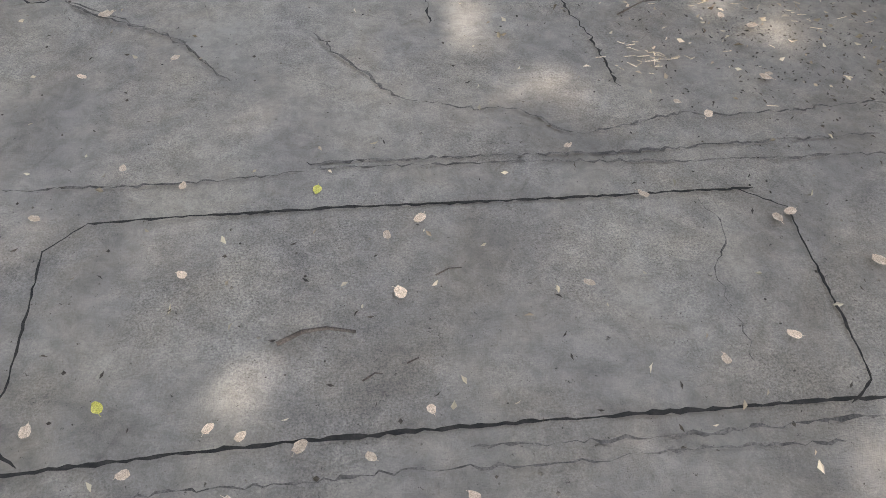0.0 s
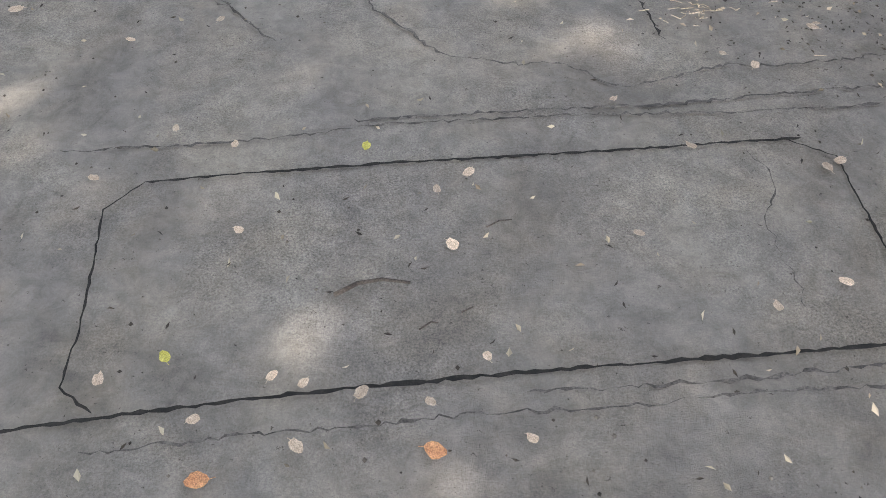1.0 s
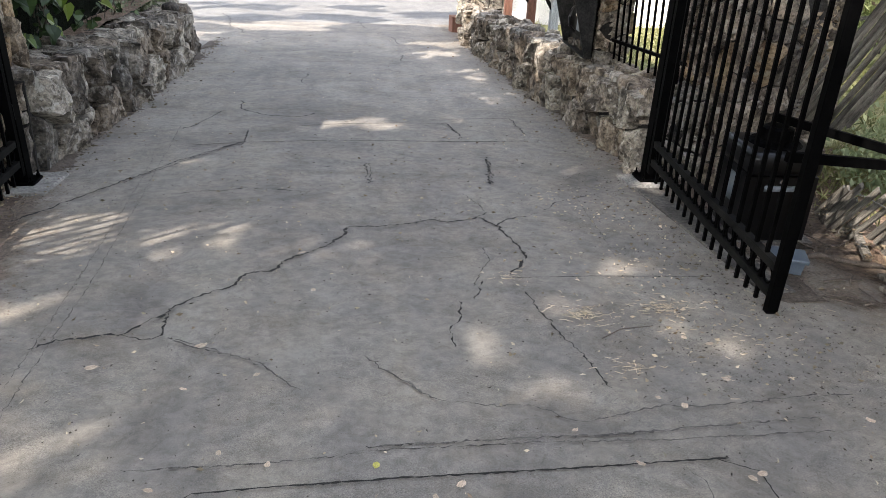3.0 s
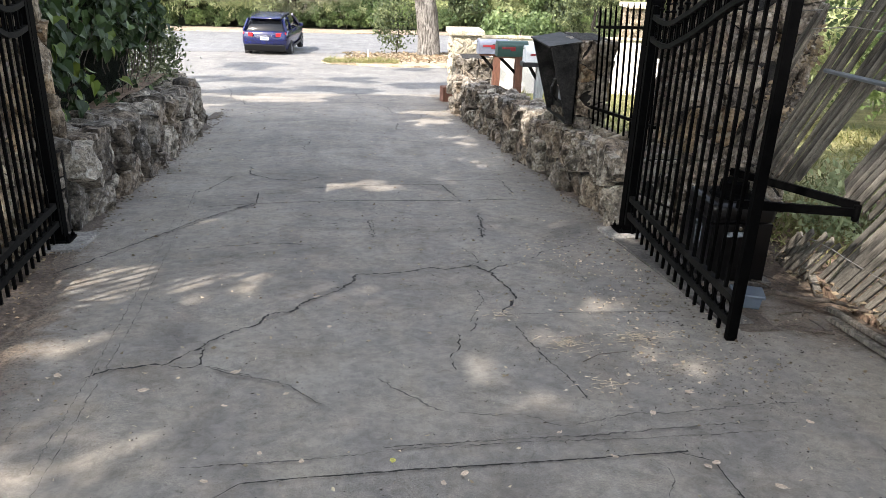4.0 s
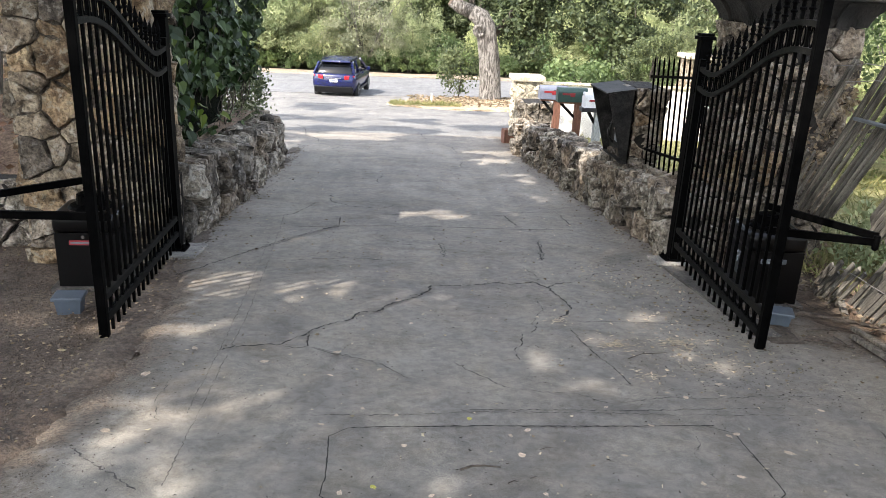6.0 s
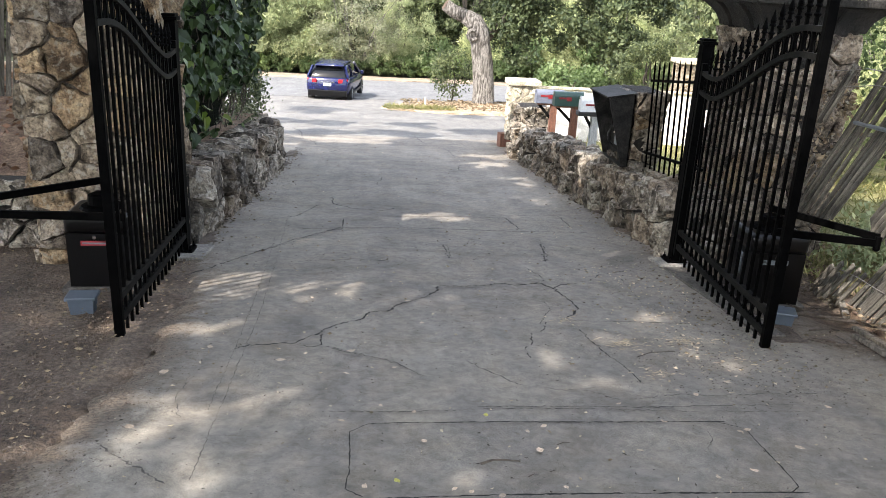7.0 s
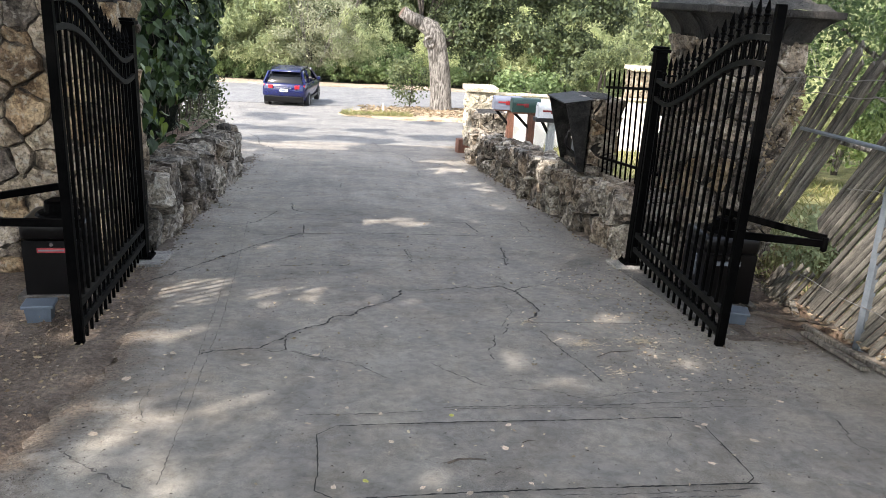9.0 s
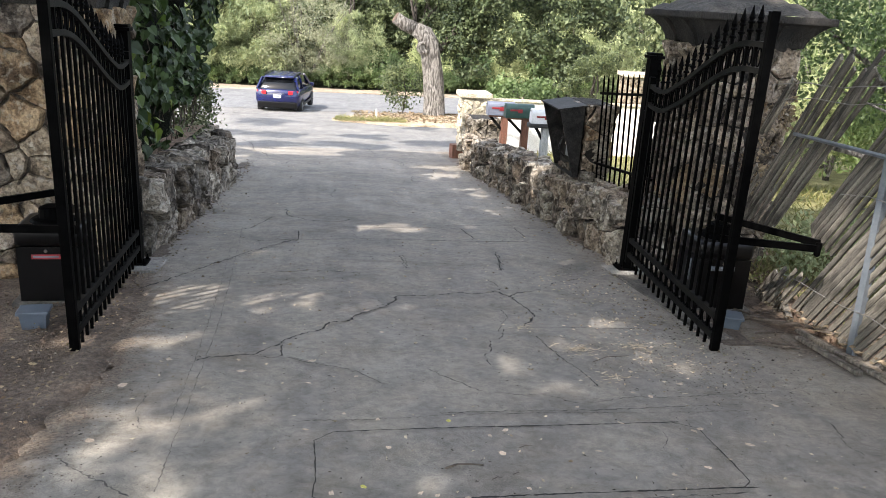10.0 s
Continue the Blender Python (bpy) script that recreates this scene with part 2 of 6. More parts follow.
WOOD = simple("weathered_wood", (0.045, 0.039, 0.031), (0.205, 0.186, 0.157), 5, 0.9, 0.9, 0.004, fine=60, by_object=0.4, stretch=(6, 6, 0.7))
WOOD_BROWN = simple("brown_wood", (0.13, 0.055, 0.035), (0.22, 0.1, 0.065), 5, 0.8, 0.6, 0.003, fine=60, stretch=(6, 6, 0.7))
WOOD_GREY = simple("pale_grey_wood", (0.32, 0.34, 0.34), (0.45, 0.47, 0.47), 5, 0.85, 0.6, 0.003, fine=60, stretch=(6, 6, 0.7))
BARK = simple("oak_bark", (0.075, 0.066, 0.057), (0.31, 0.285, 0.255), 7, 0.95, 1.0, 0.09, fine=24, stretch=(2.4, 2.4, 0.42), stops=(0.42, 0.58))
BARK_DARK = simple("dark_bark", (0.03, 0.025, 0.02), (0.09, 0.075, 0.06), 5, 0.95, 1.0, 0.04, fine=20, stretch=(2, 2, 0.5))
CUT_WOOD = simple("cut_wood", (0.05, 0.034, 0.022), (0.12, 0.08, 0.055), 9, 0.9, 0.5)
STEEL = simple("galvanised_steel", (0.13, 0.15, 0.17), (0.2, 0.22, 0.24), 9, 0.55, 0.15, 0.001, metallic=0.5, fine=90, fleck=0.15)
WIRE = simple("wire", (0.18, 0.17, 0.16), (0.3, 0.28, 0.26), 20, 0.6, 0.1, metallic=0.6)
IVY = leaf_material("ivy_leaf", (0.014, 0.032, 0.009), (0.066, 0.11, 0.032), 0.5, 0.2)
IVY_LIGHT = leaf_material("young_ivy_leaf", (0.09, 0.15, 0.02), (0.16, 0.2, 0.035), 0.4, 0.3)
# Near-black on purpose: shade behind the ivy leaves is put into this colour.
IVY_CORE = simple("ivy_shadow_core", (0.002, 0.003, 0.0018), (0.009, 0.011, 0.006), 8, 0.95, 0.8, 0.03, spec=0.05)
OAK_LEAF = leaf_material("oak_leaf", (0.036, 0.056, 0.026), (0.17, 0.2, 0.1), 0.55, 0.35)
DARK_OAK_LEAF = leaf_material("dark_oak_leaf", (0.023, 0.04, 0.019), (0.11, 0.14, 0.07), 0.55, 0.3)
BUSH_LEAF = leaf_material("light_bush_leaf", (0.23, 0.28, 0.145), (0.46, 0.5, 0.3), 0.6, 0.45)
GREY_LEAF = leaf_material("grey_green_leaf", (0.18, 0.2, 0.125), (0.34, 0.35, 0.25), 0.6, 0.35)
LOCUST_LEAF = leaf_material("bright_leaf", (0.08, 0.13, 0.045), (0.18, 0.24, 0.11), 0.5, 0.45)
GRASS_BLADE = leaf_material("grass_blade", (0.12, 0.145, 0.05), (0.29, 0.27, 0.14), 0.7, 0.35)
BANK_LEAF = leaf_material("bank_leaf", (0.09, 0.045, 0.028), (0.3, 0.17, 0.11), 0.75, 0.15)
DRY_LEAF = leaf_material("dry_leaf", (0.1, 0.068, 0.043), (0.33, 0.26, 0.18), 0.75, 0.15)
LEAF_TAN = simple("tan_dry_leaf", (0.48, 0.36, 0.255), (0.66, 0.53, 0.4), 40, 0.7, 0.4, 0.001, by_object=0.22)
LEAF_ORANGE = simple("orange_dry_leaf", (0.42, 0.18, 0.08), (0.6, 0.31, 0.15), 40, 0.7, 0.4, 0.001, by_object=0.15)
LEAF_YELLOW = simple("yellow_leaf", (0.42, 0.38, 0.06), (0.6, 0.54, 0.14), 40, 0.7, 0.4, 0.001)
TWIG = simple("twig_bark", (0.05, 0.037, 0.028), (0.12, 0.095, 0.075), 30, 0.9, 0.5, 0.001)
STRAW = simple("straw", (0.4, 0.31, 0.21), (0.56, 0.47, 0.35), 20, 0.8, 0.2, by_island=0.25)
RED = simple("red_paint", (0.2, 0.012, 0.016), (0.27, 0.02, 0.025), 12, 0.5, 0.1, fleck=0.15)
GREEN_PAINT = simple("dark_green_paint", (0.018, 0.055, 0.045), (0.03, 0.075, 0.06), 6, 0.4, 0.1, fleck=0.15)
GREY_PAINT = simple("blue_grey_paint", (0.12, 0.13, 0.17), (0.16, 0.175, 0.22), 6, 0.4, 0.1, fleck=0.15)
WHITE_PAINT = simple("white_paint", (0.66, 0.67, 0.68), (0.78, 0.79, 0.8), 6, 0.45, 0.1, fleck=0.15)
CAR_BLUE = simple("blue_car_paint", (0.0015, 0.004, 0.042), (0.002, 0.006, 0.058), 3, 0.2, 0.02, 0.0005, spec=0.7, fleck=0.15)
CAR_DARK = simple("dark_trim", (0.012, 0.012, 0.014), (0.025, 0.025, 0.028), 8, 0.55, 0.1, fleck=0.15)
RUBBER = simple("tyre_rubber", (0.015, 0.015, 0.015), (0.03, 0.03, 0.03), 20, 0.85, 0.3)
ALLOY = simple("alloy", (0.42, 0.42, 0.43), (0.55, 0.55, 0.56), 10, 0.3, 0.05, metallic=0.8, fleck=0.15)
TAIL_RED = simple("tail_light_red", (0.3, 0.01, 0.015), (0.42, 0.02, 0.03), 20, 0.15, 0.05, fleck=0.15)
GLASS_DARK = simple("tinted_glass", (0.003, 0.0035, 0.004), (0.006, 0.007, 0.008), 3, 0.08, 0.0, spec=0.35, fleck=0.15)
HOOD = simple("black_hood_metal", (0.01, 0.0098, 0.0095), (0.038, 0.036, 0.034), 7, 0.6, 0.3, 0.001, fine=90, spec=0.1)
CHROME = simple("chrome", (0.6, 0.6, 0.62), (0.7, 0.7, 0.72), 9, 0.15, 0.02, metallic=1.0, fleck=0.15)


# ---- mesh helpers ----
def mesh_of(name, bm, mat_, smooth=False):
    me = bpy.data.meshes.new(name)
    bm.normal_update()
    bm.to_mesh(me)
    bm.free()
    me.materials.append(mat_)
    if smooth:
        me.polygons.foreach_set("use_smooth", [True] * len(me.polygons))
    return me


def part(name, bm, mat_, parent, label="", smooth=False):
    ob = new(name, mesh_of(name, bm, mat_, smooth))
    ob.parent = parent
    return tagged(ob, label)


def thing(name, m, label, category, group="", kind=""):
    ob = new(name)
    ob.empty_display_size = 0.1
    ob.matrix_world = m
    return tagged(ob, label, category, group, kind)


def single(name, bm, mat_, m, label, category, group="", kind="", smooth=False):
    ob = new(name, mesh_of(name, bm, mat_, smooth))
    ob.matrix_world = m
    return tagged(ob, label, category, group, kind)


def at(x, y, rz=0.0, z=0.0):
    """An upright pose on the sloping ground."""
    return Matrix.Translation(G(x, y, z)) @ Matrix.Rotation(radians(rz), 4, "Z")


def box(bm, x0, x1, y0, y1, z0, z1, bevel=0.0, m=None):
    v = [bm.verts.new(p) for p in ((x0, y0, z0), (x1, y0, z0), (x1, y1, z0), (x0, y1, z0),
                                   (x0, y0, z1), (x1, y0, z1), (x1, y1, z1), (x0, y1, z1))]
    f = [bm.faces.new([v[i] for i in q]) for q in ((3, 2, 1, 0), (4, 5, 6, 7), (0, 1, 5, 4), (1, 2, 6, 5), (2, 3, 7, 6), (3, 0, 4, 7))]
    if bevel:
        es = list({e for q in f for e in q.edges})
        r = bmesh.ops.bevel(bm, geom=es, offset=bevel, segments=2, affect="EDGES", profile=0.6)
        v = list({w for q in r["faces"] for w in q.verts} | {w for w in v if w.is_valid})
    if m is not None:
        for w in v:
            w.co = m @ w.co
    return v


def bar(bm, p0, p1, w, h=None, spin=0.0):
    """A square bar from p0 to p1."""
    p0, p1 = Vector(p0), Vector(p1)
    d = p1 - p0
    q = d.to_track_quat("Z", "Y").to_matrix().to_4x4()
    m = Matrix.Translation(p0) @ q @ Matrix.Rotation(spin, 4, "Z")
    h = h or w
    return box(bm, -w / 2, w / 2, -h / 2, h / 2, 0, d.length, 0, m)


def tube(bm, pts, radii, n=8, closed=False):
    """A round tube through points; radii one number or one for each point."""
    pts = [Vector(p) for p in pts]
    if not hasattr(radii, "__len__"):
        radii = [radii] * len(pts)
    rings, k = [], len(pts)
    ref = Vector((0.31, 0.17, 0.93))
    for i, p in enumerate(pts):
        d = (pts[(i + 1) % k] - pts[i - 1]) if closed else pts[min(i + 1, k - 1)] - pts[max(i - 1, 0)]
        d.normalize()
        u = ref - d * ref.dot(d)
        if u.length < 0.05:
            u = Vector((1, 0, 0)) - d * d.x
        u.normalize()
        w = d.cross(u)
        rings.append([bm.verts.new(p + (u * math.cos(2 * math.pi * j / n) + w * math.sin(2 * math.pi * j / n)) * radii[i]) for j in range(n)])
    for i in range(k if closed else k - 1):
        a, b = rings[i], rings[(i + 1) % k]
        for j in range(n):
            bm.faces.new((a[j], a[(j + 1) % n], b[(j + 1) % n], b[j]))
    if not closed:
        bm.faces.new(rings[0][::-1])
        bm.faces.new(rings[-1])
    return rings


def lathe(bm, base, profile, n=8):
    """A turned shape about z from (radius, height) pairs."""
    b = Vector(base)
    rings = [[bm.verts.new(b + Vector((r * math.cos(2 * math.pi * j / n), r * math.sin(2 * math.pi * j / n), z))) for j in range(n)] for r, z in profile]
    for p, q in zip(rings, rings[1:]):
        for j in range(n):
            bm.faces.new((p[j], p[(j + 1) % n], q[(j + 1) % n], q[j]))
    bm.faces.new(rings[0][::-1])
    bm.faces.new(rings[-1])


def sheet(name, xs_of, ys, mat_, z, label, category, kind="structure", wobble=0.0, seed=0, lift=None):
    """A ground sheet in rows of y, its rim turned down into the earth; xs_of(y) gives the x of its columns."""
    bm = bmesh.new()
    rows = []
    ys = list(ys)
    for j, y in enumerate([ys[0]] + ys + [ys[-1]]):
        row = []
        xs = xs_of(y)
        xs = [xs[0]] + list(xs) + [xs[-1]]
        for i, x in enumerate(xs):
            rim = i in (0, len(xs) - 1) or j in (0, len(ys) + 1)
            dz = wobble * (noise.noise((x * 0.9 + seed, y * 0.9, 0.3)) + 0.4 * noise.noise((x * 4.1 + seed, y * 4.1, 1.3)))
            if i in (1, len(xs) - 2):
                dz -= 0.012
            row.append(bm.verts.new(G(x, y, (-0.08 if rim else z + dz) + (lift(x, y) if lift else 0.0))))
        rows.append(row)
    for a, b in zip(rows, rows[1:]):
        for i in range(len(a) - 1):
            bm.faces.new((a[i], a[i + 1], b[i + 1], b[i]))
    ob = single(name, bm, mat_, Matrix(), label, category, kind=kind, smooth=True)
    ob.data.set_sharp_from_angle(angle=radians(50))
    return ob


def spread(a, b, n):
    return [a + (b - a) * i / (n - 1) for i in range(n)]


def lerp_table(table, y):
    for (y0, v0), (y1, v1) in zip(table, table[1:]):
        if y <= y1:
            k = max(0.0, (y - y0) / (y1 - y0))
            return v0 + (v1 - v0) * k
    return table[-1][1]


# ---- leaves as meshes ----
LEAF_SHAPES = {
    "plain": (((0, 0, 0), (0.5, 0.5, 0.3), (1, 0, 0), (0.5, -0.5, 0.3)), ((0, 1, 2), (0, 2, 3))),
    "heart": (((0, 0, 0), (-0.08, 0.3, 0.12), (0.2, 0.5, 0.16), (0.55, 0.34, 0.1), (1.0, 0, -0.12), (0.55, -0.34, 0.1), (0.2, -0.5, 0.16), (-0.08, -0.3, 0.12), (0.4, 0, 0.0)),
              ((0, 1, 2, 8), (8, 2, 3, 4), (8, 4, 5, 6), (0, 8, 6, 7))),
}


def leaf_mesh(name, centres, size, seed, mat_, width=0.55, flat=0.0, down=0.0, fold=0.25, form="plain", facing=None, jitter=0.6):
    """Many small leaves, each one an island of its own; facing: a direction for each leaf's upper side."""
    r = np.random.default_rng(seed)
    c = np.asarray(centres, dtype=float)
    k = len(c)
    a = r.normal(size=(k, 3))
    if facing is None:
        a[:, 2] = a[:, 2] * (1 - flat) - down
        a /= np.linalg.norm(a, axis=1)[:, None]
        b = np.cross(a, r.normal(size=(k, 3)))
        b /= np.linalg.norm(b, axis=1)[:, None]
        nrm = np.cross(a, b)
    else:
        nrm = np.asarray(facing, dtype=float) + r.normal(size=(k, 3)) * jitter
        nrm /= np.linalg.norm(nrm, axis=1)[:, None]
        a[:, 2] -= down * 2
        a -= nrm * np.sum(a * nrm, axis=1)[:, None]
        a /= np.linalg.norm(a, axis=1)[:, None]
        b = np.cross(nrm, a)
    s = size * r.uniform(0.55, 1.35, size=(k, 1))
    shape, faces = LEAF_SHAPES[form]
    wide, deep = (width, fold) if form == "plain" else (1.0, 1.0)
    verts = np.stack([c + s * (a * p + b * q * wide + nrm * w * deep) for p, q, w in shape], axis=1).reshape(-1, 3)
    n = len(shape)
    fl = [tuple(i * n + j for j in f) for i in range(k) for f in faces]
    me = bpy.data.meshes.new(name)
    me.from_pydata(verts.tolist(), [], fl)
    me.materials.append(mat_)
    return me


def tuft_leaves(r, centres, radius, per, squash=0.6, up=0.35):
    """Leaves on the outside of rounded tufts: their points and the way each one faces."""
    pts, face = [], []
    for c in centres:
        rad = radius * r.uniform(0.6, 1.35)
        d = r.normal(size=(per, 3))
        d /= np.linalg.norm(d, axis=1)[:, None]
        lump = 1 + 0.35 * np.sin(d[:, :1] * 5 + c[0]) * np.sin(d[:, 1:2] * 6 + c[1])
        pts.append(np.asarray(c) + d * rad * lump * r.uniform(0.35, 1.0, size=(per, 1)) ** 0.45 * np.array([1, 1, squash]))
        face.append(d + np.array([0, 0, up]))
    return np.concatenate(pts), np.concatenate(face)


def tuft_centres(r, centre, radii, n, low=-1.0):
    """Places for tufts, mostly towards the outside of an ellipsoid."""
    out = []
    while len(out) < n:
        d = r.normal(size=3)
        d /= np.linalg.norm(d)
        if d[2] >= low:
            out.append(np.asarray(centre, dtype=float) + d * np.asarray(radii) * r.uniform(0.3, 1.0) ** 0.5)
    return out


def clump_points(r, centre, radii, clumps, per, spread_, low=-1.0):
    """Points in uneven clumps through an ellipsoid."""
    out = []
    cc = np.array(centre, dtype=float)
    rr = np.array(radii, dtype=float)
    for _ in range(clumps):
        d = r.normal(size=3)
        d /= np.linalg.norm(d)
        if d[2] < low:
            d[2] = -d[2]
        p = cc + d * rr * r.uniform(0.45, 1.0) ** 0.6
        out.append(p + r.normal(size=(per, 3)) * spread_ * r.uniform(0.6, 1.3))
    return np.concatenate(out)


# ---- stones ----
def cells(w, h, size, aspect, r):
    """An irregular partition of a w x h rectangle into stone outlines."""
    su, sv = size, size * aspect
    weight = []
    nu, nv = max(1, round(w / su)), max(1, round(h / sv))
    pts = []
    for j in range(nv):
        for i in range(nu):
            weight.append(r.uniform(0, 1.0) ** 2 * 0.8 * su * sv)
            pts.append(((i + 0.5 + (0.5 if j % 2 else 0.0) * 0.7 + r.uniform(-0.38, 0.38)) * w / nu, (j + 0.5 + r.uniform(-0.3, 0.3)) * h / nv))
    out = []
    for a, wa in zip(pts, weight):
        poly = [(0, 0), (w, 0), (w, h), (0, h)]
        for b, wb in zip(pts, weight):
            if a is b or abs(a[0] - b[0]) > 3 * su or abs(a[1] - b[1]) > 3 * sv:
                continue
            mx, my, dx, dy = (a[0] + b[0]) / 2, (a[1] + b[1]) / 2, b[0] - a[0], b[1] - a[1]
            side = [(p[0] - mx) * dx + (p[1] - my) * dy - (wa - wb) / 2 for p in poly]
            clipped = []
            for i, p in enumerate(poly):
                q, sp, sq = poly[(i + 1) % len(poly)], side[i], side[(i + 1) % len(poly)]
                if sp <= 0:
                    clipped.append(p)
                if sp * sq < 0:
                    k = sp / (sp - sq)
                    clipped.append((p[0] + (q[0] - p[0]) * k, p[1] + (q[1] - p[1]) * k))
            poly = clipped
            if len(poly) < 3:
                break
        if len(poly) >= 3:
            out.append(poly)
    return out


def stone_face(parent, origin, u, v, w, h, size, aspect, mats, seed, proud=0.045, joint=0.012, chance=(1.0,), name="stone"):
    """Rough stones laid on a face: origin, its two directions and its size; they stand proud along u x v."""
    r = random.Random(seed)
    o, u, v = Vector(origin), Vector(u).normalized(), Vector(v).normalized()
    n = u.cross(v)
    for poly in cells(w, h, size, aspect, r):
        cx, cy = sum(p[0] for p in poly) / len(poly), sum(p[1] for p in poly) / len(poly)
        ring = []
        for i, p in enumerate(poly):
            q = poly[(i + 1) % len(poly)]
            ln = math.hypot(q[0] - p[0], q[1] - p[1])
            steps = max(1, min(7, round(ln / 0.05)))
            for k in range(steps):
                f = k / steps
                j = 0.015 if k else 0.006
                ring.append((p[0] + (q[0] - p[0]) * f + r.uniform(-j, j), p[1] + (q[1] - p[1]) * f + r.uniform(-j, j)))
        if len(ring) < 4 or min(max(p[i] for p in poly) - min(p[i] for p in poly) for i in (0, 1)) < 0.035:
            continue
        depth = proud * r.uniform(0.4, 1.4)
        tx, ty = r.uniform(-0.22, 0.22), r.uniform(-0.22, 0.22)
        shift = Vector((r.uniform(-9, 9), r.uniform(-9, 9), r.uniform(-9, 9)))
        bm = bmesh.new()
        loops = []
        for scale, d in ((1.0, -0.03), (0.99, 0.62), (0.93, 0.95), (0.66, 1.0), (0.33, 1.04)):
            loop = []
            for px, py in ring:
                dx, dy = px - cx, py - cy
                s = max(0.3, 1 - joint / max(0.03, math.hypot(dx, dy))) * scale
                x, y = cx + dx * s, cy + dy * s
                at_ = o + u * x + v * y
                z = -0.03
                if d > 0:
                    crag = noise.noise(at_ * 11 + shift) * 0.6 + noise.noise(at_ * 29 + shift) * 0.35 + r.uniform(-0.1, 0.1)
                    z = depth * d + crag * depth * (0.25 if scale > 0.95 else 0.55) + (dx * tx + dy * ty) * min(1.0, d)
                loop.append(bm.verts.new(at_ + n * max(z, -0.03)))
            loops.append(loop)
        for p, q in zip(loops, loops[1:]):
            for i in range(len(p)):
                j = (i + 1) % len(p)
                bm.faces.new((p[i], p[j], q[j], q[i]))
        mid_ = bm.verts.new(sum((q.co for q in loops[-1]), Vector()) / len(ring) + n * depth * r.uniform(-0.15, 0.25))
        for i in range(len(ring)):
            bm.faces.new((loops[-1][i], loops[-1][(i + 1) % len(ring)], mid_))
        part(name, bm, r.choices(mats, chance if len(chance) == len(mats) else [1] * len(mats))[0], parent)


# ---- ground, drive, road ----
def hill(x, y):
    h = 0.0
    if y > 60:
        h += 0.55 * (y - 60)
    return min(h, 30.0)


def build_ground():
    bm = bmesh.new()
    xs = [-160, -110, -80, -60] + [i * 4 for i in range(-12, 13)] + [60, 80, 110, 160]
    ys = [-60, -40, -25, -14] + [i * 2 for i in range(-5, 30)] + [62, 70, 80, 95, 115, 140]
    rows = [[bm.verts.new(G(x, y, hill(x, y) - 0.035)) for x in xs] for y in ys]
    for a, b in zip(rows, rows[1:]):
        for i in range(len(a) - 1):
            bm.faces.new((a[i], a[i + 1], b[i + 1], b[i]))
    single("ground", bm, DIRT, Matrix(), "bare brown earth ground under drive, verges and woods", "ground", kind="structure", smooth=True)


build_ground()
DRIVE_LEFT = ((-9, -3.0), (-3, -2.3), (0, -1.95), (1, -1.8), (2, -1.69), (3.2, -1.74), (4.0, -1.9), (4.6, -2.04), (10.5, -2.04), (11.8, -2.7), (14, -6), (20, -14), (33, -20))
DRIVE_RIGHT = ((-9, 7), (0.8, 6), (1.5, 3.6), (2.2, 2.75), (3.0, 2.4), (3.6, 2.14), (4.5, 2.02), (4.7, 2.1), (13.8, 2.12), (14.5, 2.35), (16.5, 3), (19, 8), (22, 16), (33, 25))


def drive_columns(y):
    a = lerp_table(DRIVE_LEFT, y) + 0.07 * noise.noise((0.4, y * 3.1, 2.0)) + 0.06 * noise.noise((3.4, y * 9, 2.0)) + 0.04 * noise.noise((7.4, y * 23, 2.0))
    b = lerp_table(DRIVE_RIGHT, y) + 0.05 * noise.noise((9.4, y * 3.1, 5.0))
    return spread(a, b, 60)


drive = sheet("driveway", drive_columns, [i * 0.1 for i in range(-90, -10)] + [-1.0 + i * 0.04 for i in range(146)] + [4.9 + i * 0.1 for i in range(114)], ASPHALT, 0.0,
              "cracked grey asphalt drive dusted with dirt and fallen leaves", "driveway", wobble=0.006)
dirt_layer = drive.data.attributes.new("washed_dirt", "FLOAT", "POINT")
for v in drive.data.vertices:
    gx, gy = v.co.x, v.co.y * CA - v.co.z * SA
    left = gx - lerp_table(DRIVE_LEFT, gy)
    right = lerp_table(((0.6, 4.2), (1.6, 3.1), (2.6, 2.12), (20, 2.0)), gy) - gx
    amount = 0.62 * math.exp(-max(0.0, left) / lerp_table(((1, 0.26), (4.2, 0.26), (5.2, 0.14)), gy)) + 0.45 * math.exp(-max(0.0, right) / lerp_table(((1, 0.3), (4.2, 0.3), (5.2, 0.16)), gy))
    dirt_layer.data[v.index].value = amount
sheet("apron", lambda y: spread(lerp_table(DRIVE_LEFT, y), lerp_table(DRIVE_RIGHT, y), 40), [16.19 + i * 0.6 for i in range(28)], APRON, 0.0,
      "worn asphalt apron at the road, its tone cooled for sky light", "driveway", wobble=0.006)
sheet("road", lambda y: spread(-90, 90, 40), spread(32.4, 46, 12), ROAD, 0.02, "sunlit pale grey asphalt road across the drive's end", "road")
sheet("shoulder", lambda y: spread(-90, 90, 90), spread(45.6, 48.6, 5), SHOULDER, 0.06, "strip of pale dry earth along the road's far edge", "verge", wobble=0.08)
sheet("island", lambda y: spread(lerp_table(((25.6, 1.6), (27.2, -0.5), (29, 0.2), (32.4, 2.4)), y), lerp_table(((25.6, 3.4), (27, 16), (33, 16)), y), 24),
      spread(25.6, 32.4, 16), MULCH, 0.07, "raised verge of dry straw-coloured mulch round the oak", "verge", wobble=0.09)
sheet("lawn", lambda y: spread(2.42, 14 if y < 15 else 12, 30), spread(5.4, 16.3, 24), LAWN, 0.03, "patchy yellow-green lawn behind the stone wall", "lawn", wobble=0.05)
